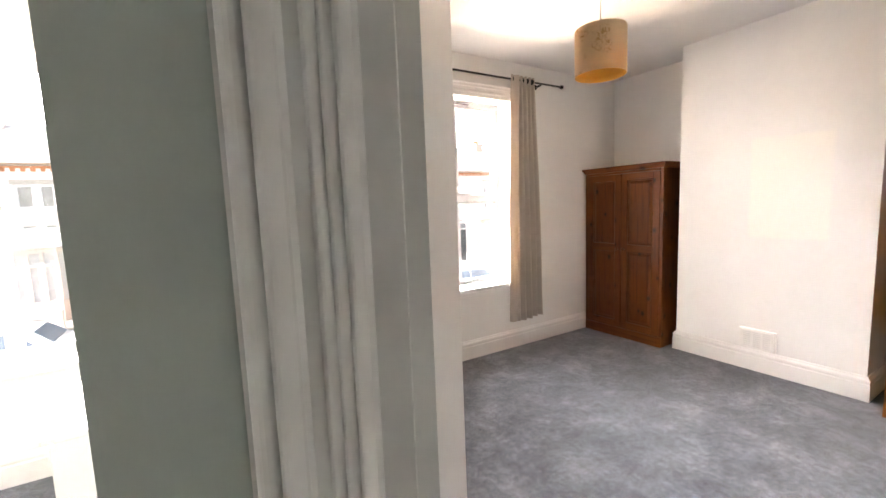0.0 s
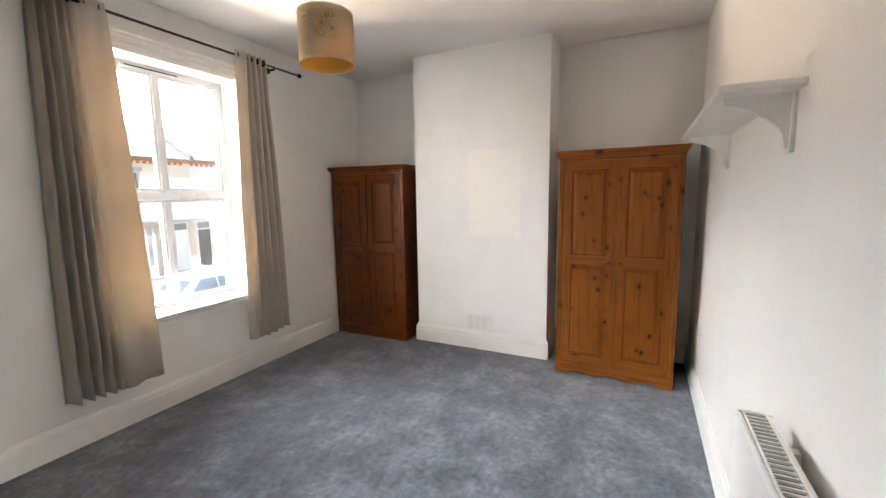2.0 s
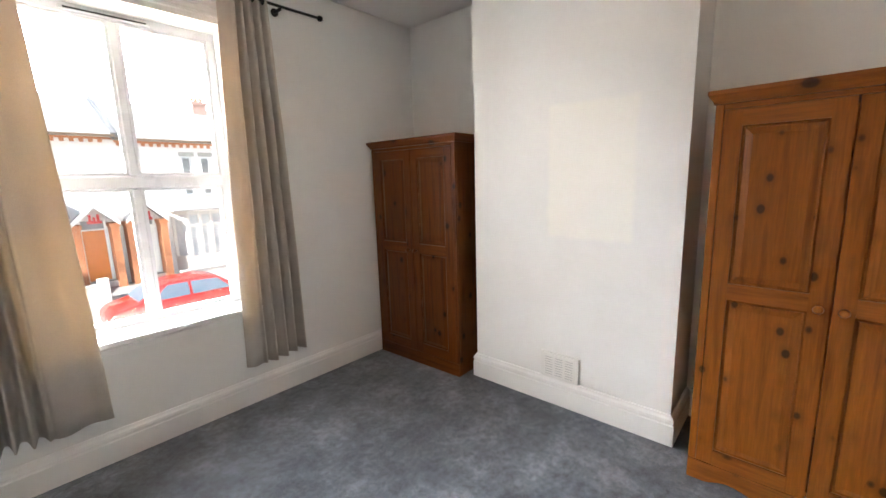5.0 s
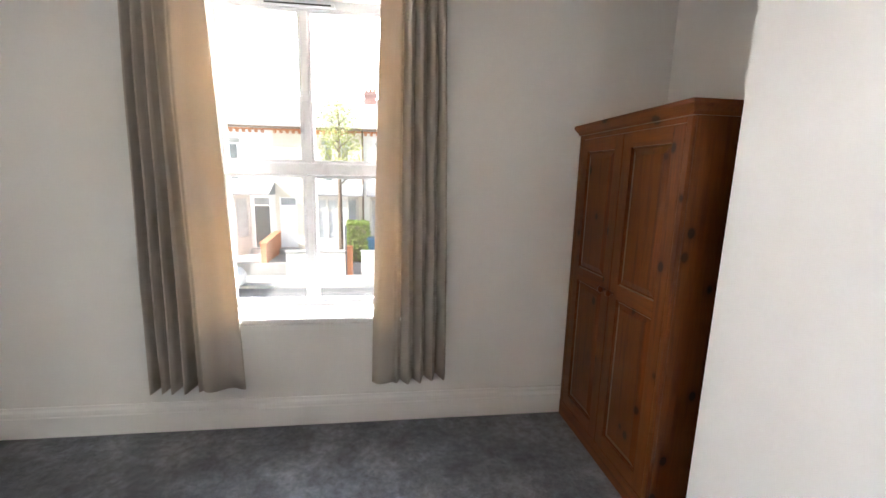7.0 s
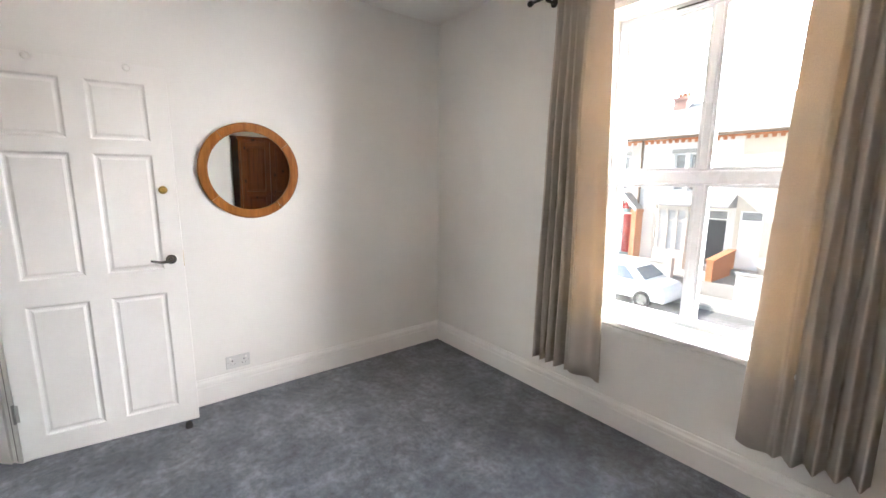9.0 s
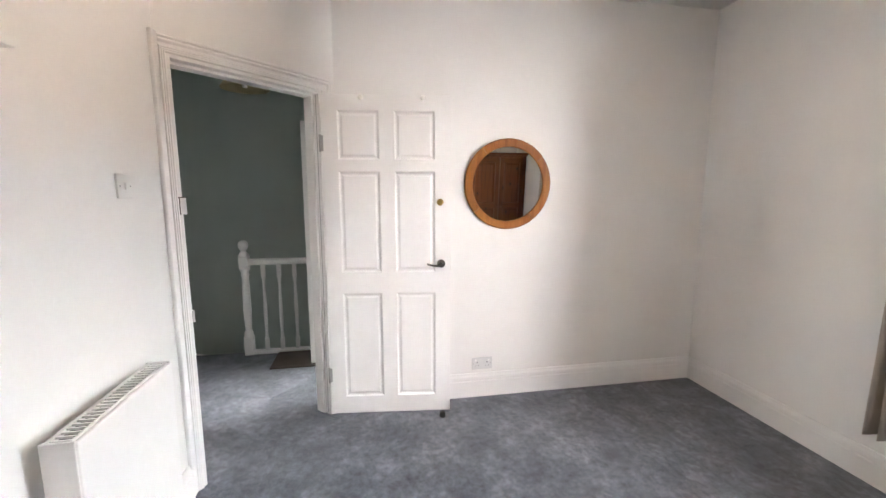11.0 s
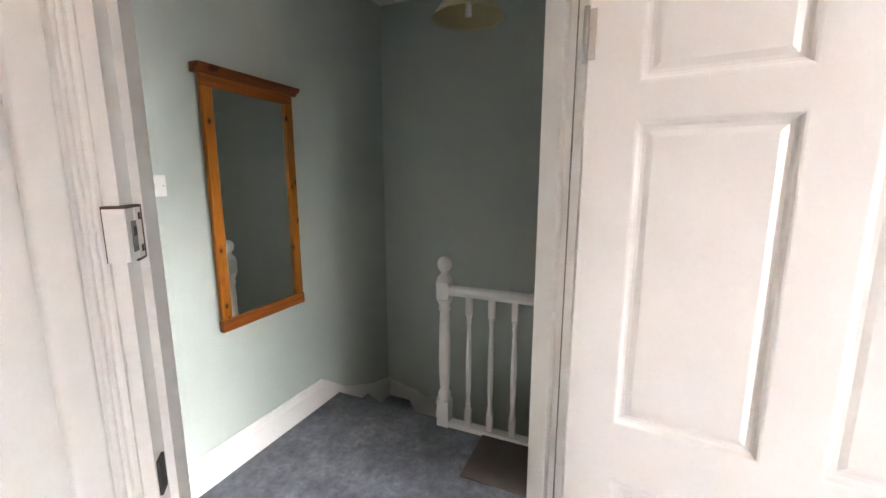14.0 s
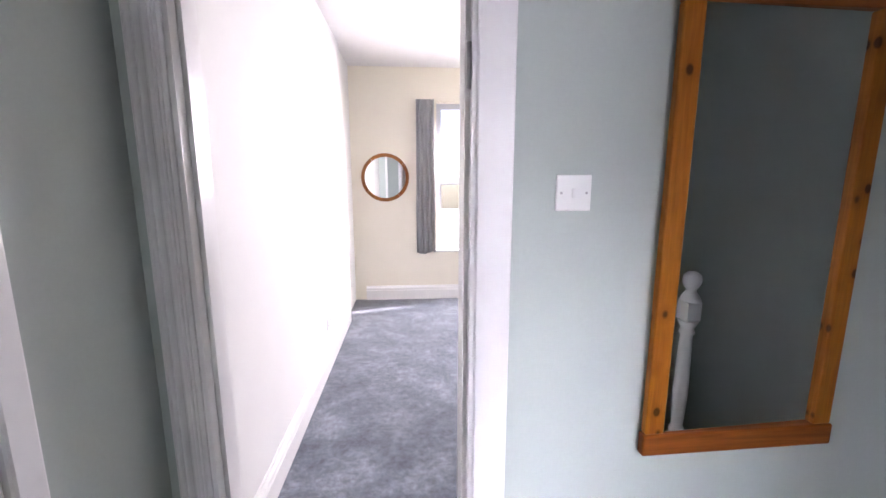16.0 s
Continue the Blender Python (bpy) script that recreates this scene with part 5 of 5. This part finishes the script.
for i in range(-7, 9):
    x = 1.3 + PITCH * i
    gw = thing("garden_wall", "low pale rendered garden wall with a stone coping", "garden wall", group="garden walls across the street")
    a, b = (x + 0.05, x + 2.55) if i % 2 == 0 else (x + 1.0, x + PITCH - 0.6)
    part("wall", boxes((a, b, YW, YW + 0.2, G, -1.85)), RENDERED, gw)
    part("coping", soft_box(a - 0.04, b + 0.04, YW - 0.04, YW + 0.24, -1.85, -1.78, 0.015), KERB, gw)
    part("gate_pier", boxes((b - 0.02, b + 0.28, YW - 0.03, YW + 0.25, G, -1.6)), ORANGE if i % 2 else RENDERED, gw)


def divider(label, x, y0, y1, z_far, z_near, mat):
    """A brick wall between two front gardens whose top falls towards the street."""
    d = thing("garden_divider", label, "garden wall")
    bm = bmesh.new()
    sweep(bm, [(y0, GARDEN), (y0, z_near), (y1, z_far), (y1, GARDEN)], (x - 0.11, 0, 0), (x + 0.11, 0, 0), (0, 1, 0), (0, 0, 1))
    part("wall", bm, mat, d)
    bm = bmesh.new()
    sweep(bm, [(y0 - 0.03, z_near), (y0 - 0.03, z_near + 0.06), (y1, z_far + 0.06), (y1, z_far)], (x - 0.15, 0, 0), (x + 0.15, 0, 0), (0, 1, 0), (0, 0, 1))
    part("coping", bm, ORANGE, d)


divider("red brick wall between front gardens beside the orange door", 3.3, YW + 0.24, YF - 0.02, -1.2, -1.95, REDBRICK)
divider("sunlit orange brick wall between the paired front paths", -2.7, YW + 0.24, YF - 0.02, -1.35, -1.55, ORANGE)
pst = thing("gate_post", "thin dark metal gate post at the garden wall", "post")
part("post", boxes((0.70, 0.76, YW - 0.1, YW - 0.04, G + 0.12, -0.75)), DARKPAINT, pst)
part("cap", soft_box(0.69, 0.77, YW - 0.11, YW - 0.03, -0.75, -0.71, 0.01), DARKPAINT, pst)


def car(label, x, y, paint, turn=0.0):
    """A parked hatchback along x."""
    c = thing("car", label, "car", pose(x, y, G, 0, 0, turn))
    side = [(-2.0, 0.3), (-2.05, 0.62), (-1.95, 0.85), (-1.55, 0.93), (-1.0, 1.38), (-0.6, 1.46), (0.45, 1.46), (0.85, 1.36), (1.3, 0.98), (1.85, 0.86), (2.02, 0.68), (2.02, 0.3)]
    bm = bmesh.new()
    L, Rr = [], []
    for px, pz in side:
        tuck = 0.80 if pz <= 0.95 else 0.80 - (pz - 0.95) * 0.36
        L.append(bm.verts.new((px, -tuck, pz))); Rr.append(bm.verts.new((px, tuck, pz)))
    bm.faces.new(L); bm.faces.new(Rr[::-1])
    for i in range(len(side)):
        j = (i + 1) % len(side)
        bm.faces.new((L[i], Rr[i], Rr[j], L[j]))
    bmesh.ops.recalc_face_normals(bm, faces=bm.faces[:])
    bmesh.ops.bevel(bm, geom=bm.edges[:], offset=0.05, segments=2, affect='EDGES', profile=0.5)
    part("body", bm, paint, c, smooth=True)
    for sy in (-1, 1):
        bm = bmesh.new()
        for quad in (((-1.3, 0.98), (-0.95, 1.34), (-0.15, 1.38), (-0.15, 0.98)), ((-0.07, 0.98), (-0.07, 1.38), (0.5, 1.38), (0.95, 0.98))):
            lo = [bm.verts.new((px, sy * (0.815 - max(0, pz - 0.95) * 0.36), pz)) for px, pz in quad]
            hi = [bm.verts.new((px, sy * (0.795 - max(0, pz - 0.95) * 0.36), pz)) for px, pz in quad]
            bm.faces.new(lo); bm.faces.new(hi[::-1])
            for i in range(4):
                bm.faces.new((lo[i], hi[i], hi[(i + 1) % 4], lo[(i + 1) % 4]))
        bmesh.ops.recalc_face_normals(bm, faces=bm.faces[:])
        part("side_window", bm, CARGLASS, c)
    for (xa, za), (xb, zb) in (((0.88, 1.33), (1.27, 1.01)), ((-1.02, 1.35), (-1.5, 0.96))):
        bm = bmesh.new()
        up = 0.03
        vs = [bm.verts.new(v) for v in ((xa, -0.6, za + up), (xa, 0.6, za + up), (xb, 0.7, zb + up), (xb, -0.7, zb + up), (xa, -0.6, za), (xa, 0.6, za), (xb, 0.7, zb), (xb, -0.7, zb))]
        for f in ((0, 1, 2, 3), (7, 6, 5, 4), (0, 4, 5, 1), (1, 5, 6, 2), (2, 6, 7, 3), (3, 7, 4, 0)):
            bm.faces.new([vs[i] for i in f])
        bmesh.ops.recalc_face_normals(bm, faces=bm.faces[:])
        part("screen", bm, CARGLASS, c)
    for px in (-1.25, 1.25):
        for sy in (-0.72, 0.72):
            bm = bmesh.new()
            lathe(bm, [(0.24, -0.1), (0.31, -0.08), (0.31, 0.08), (0.24, 0.1)], (px, sy, 0.31), 20, Matrix.Rotation(radians(90), 3, 'X'))
            wv = part("wheel", bm, TYRE, c)
            bm = bmesh.new()
            lathe(bm, [(0.19, -0.11), (0.2, 0.0), (0.19, 0.11)], (px, sy, 0.31), 16, Matrix.Rotation(radians(90), 3, 'X'))
            part("rim", bm, STEEL, wv)
    return c


car("red hatchback parked at the far kerb", 5.55, 15.75, CARRED, 180)
car("white hatchback parked at the far kerb", -4.78, 15.75, CARWHITE)
car("silver hatchback parked beyond the red one", 10.4, 15.75, CARSILVER, 180)
car("dark blue car parked further along the street", -10.6, 15.75, CARBLUE)


def leaf_cloud(bm, centre, size, count, leaf, seed):
    rng = random.Random(seed)
    for _ in range(count):
        d = Vector((rng.gauss(0, 1), rng.gauss(0, 1), rng.gauss(0, 1))).normalized() * rng.random() ** 0.45
        c = Vector(centre) + Vector((d.x * size[0], d.y * size[1], d.z * size[2]))
        a, b = Vector((rng.gauss(0, 1), rng.gauss(0, 1), rng.gauss(0, 1))).normalized(), Vector((rng.gauss(0, 1), rng.gauss(0, 1), rng.gauss(0, 1))).normalized()
        s = leaf * rng.uniform(0.6, 1.3)
        bm.faces.new([bm.verts.new(c + a * s), bm.verts.new(c + b * s * 0.6), bm.verts.new(c - a * s), bm.verts.new(c - b * s * 0.6)])


tree = thing("street_tree", "slender street tree in thin spring leaf", "tree", pose(0.45, 18.75, GARDEN))
bm = bmesh.new()
lathe(bm, [(0.12, 0), (0.1, 0.6), (0.08, 2.6), (0.05, 4.6), (0.015, 6.6)], (0, 0, 0), 10)
rng = random.Random(4)
tips = []
for k in range(16):
    h0 = 3.3 + 0.19 * k
    a = k * 2.4
    way = Vector((math.cos(a), math.sin(a), 0.9)).normalized()
    ln = 1.3 - 0.05 * k
    q = way.to_track_quat("Z", "Y").to_matrix()
    lathe(bm, [(0.03, 0), (0.018, ln * 0.5), (0.006, ln)], (0, 0, h0), 6, q)
    tips.append((Vector((0, 0, h0)) + way * ln * 0.8, ln))
part("trunk", bm, BARK, tree)
bm = bmesh.new()
for k, (c, ln) in enumerate(tips):
    leaf_cloud(bm, c, (0.5, 0.5, 0.55), 130, 0.06, k)
part("crown", bm, LEAF, tree, "sparse yellow-green leaves")
hg = thing("hedge", "clipped green hedge behind the garden wall", "hedge", pose(1.18, 18.85, GARDEN))
bm = boxes((-0.36, 0.36, -0.28, 0.28, 0.0, 1.6))
part("core", bm, BARK, hg)
bm = bmesh.new()
rng = random.Random(9)
for _ in range(2600):
    f = rng.randrange(5)
    x, y, z = rng.uniform(-0.44, 0.44), rng.uniform(-0.36, 0.36), rng.uniform(0.05, 1.72)
    if f == 0: y = -0.36 + rng.gauss(0, 0.04)
    elif f == 1: y = 0.36
    elif f == 2: z = 1.7 + rng.gauss(0, 0.04)
    elif f == 3: x = -0.42 + rng.gauss(0, 0.04)
    else: x = 0.42 + rng.gauss(0, 0.04)
    a, b = Vector((rng.gauss(0, 1), rng.gauss(0, 1), rng.gauss(0, 1))).normalized(), Vector((rng.gauss(0, 1), rng.gauss(0, 1), rng.gauss(0, 1))).normalized()
    c = Vector((x, y, z))
    bm.faces.new([bm.verts.new(c + a * 0.06), bm.verts.new(c + b * 0.04), bm.verts.new(c - a * 0.06), bm.verts.new(c - b * 0.04)])
part("leaves", bm, HEDGE, hg)


def bin_(label, x, y, m):
    b = thing("wheelie_bin", label, "bin", pose(x, y, GARDEN))
    bm = bmesh.new()
    vs = [bm.verts.new(v) for v in ((-0.22, -0.25, 0.05), (0.22, -0.25, 0.05), (0.22, 0.25, 0.05), (-0.22, 0.25, 0.05), (-0.28, -0.33, 0.98), (0.28, -0.33, 0.98), (0.28, 0.33, 0.98), (-0.28, 0.33, 0.98))]
    for f in ((3, 2, 1, 0), (4, 5, 6, 7), (0, 1, 5, 4), (1, 2, 6, 5), (2, 3, 7, 6), (3, 0, 4, 7)):
        bm.faces.new([vs[i] for i in f])
    part("body", bm, m, b)
    part("lid", soft_box(-0.3, 0.3, -0.36, 0.36, 0.98, 1.06, 0.02), m, b)
    for sx in (-0.24, 0.24):
        bm = bmesh.new()
        lathe(bm, [(0.1, -0.03), (0.1, 0.03)], (sx, 0.3, 0.1), 12, Matrix.Rotation(radians(90), 3, 'Y'))
        part("wheel", bm, TYRE, b)
    return b


bin_("teal blue wheelie bin beside the hedge", 1.87, 18.85, BINBLUE)
# paved yards seen through the back window
shell("ground_back", boxes((-60, 60, -60, -5.3, G - 0.3, G)), PAVING, "pale paved yards behind the house", "ground")

# glowing sheet behind the terrace, added to send light into the bedroom
shell("backdrop", boxes((-260, 260, 78, 79, G - 5, 50)), SKY_GLOW, "glowing white sheet in place of sky beyond the rooftops", "sky")
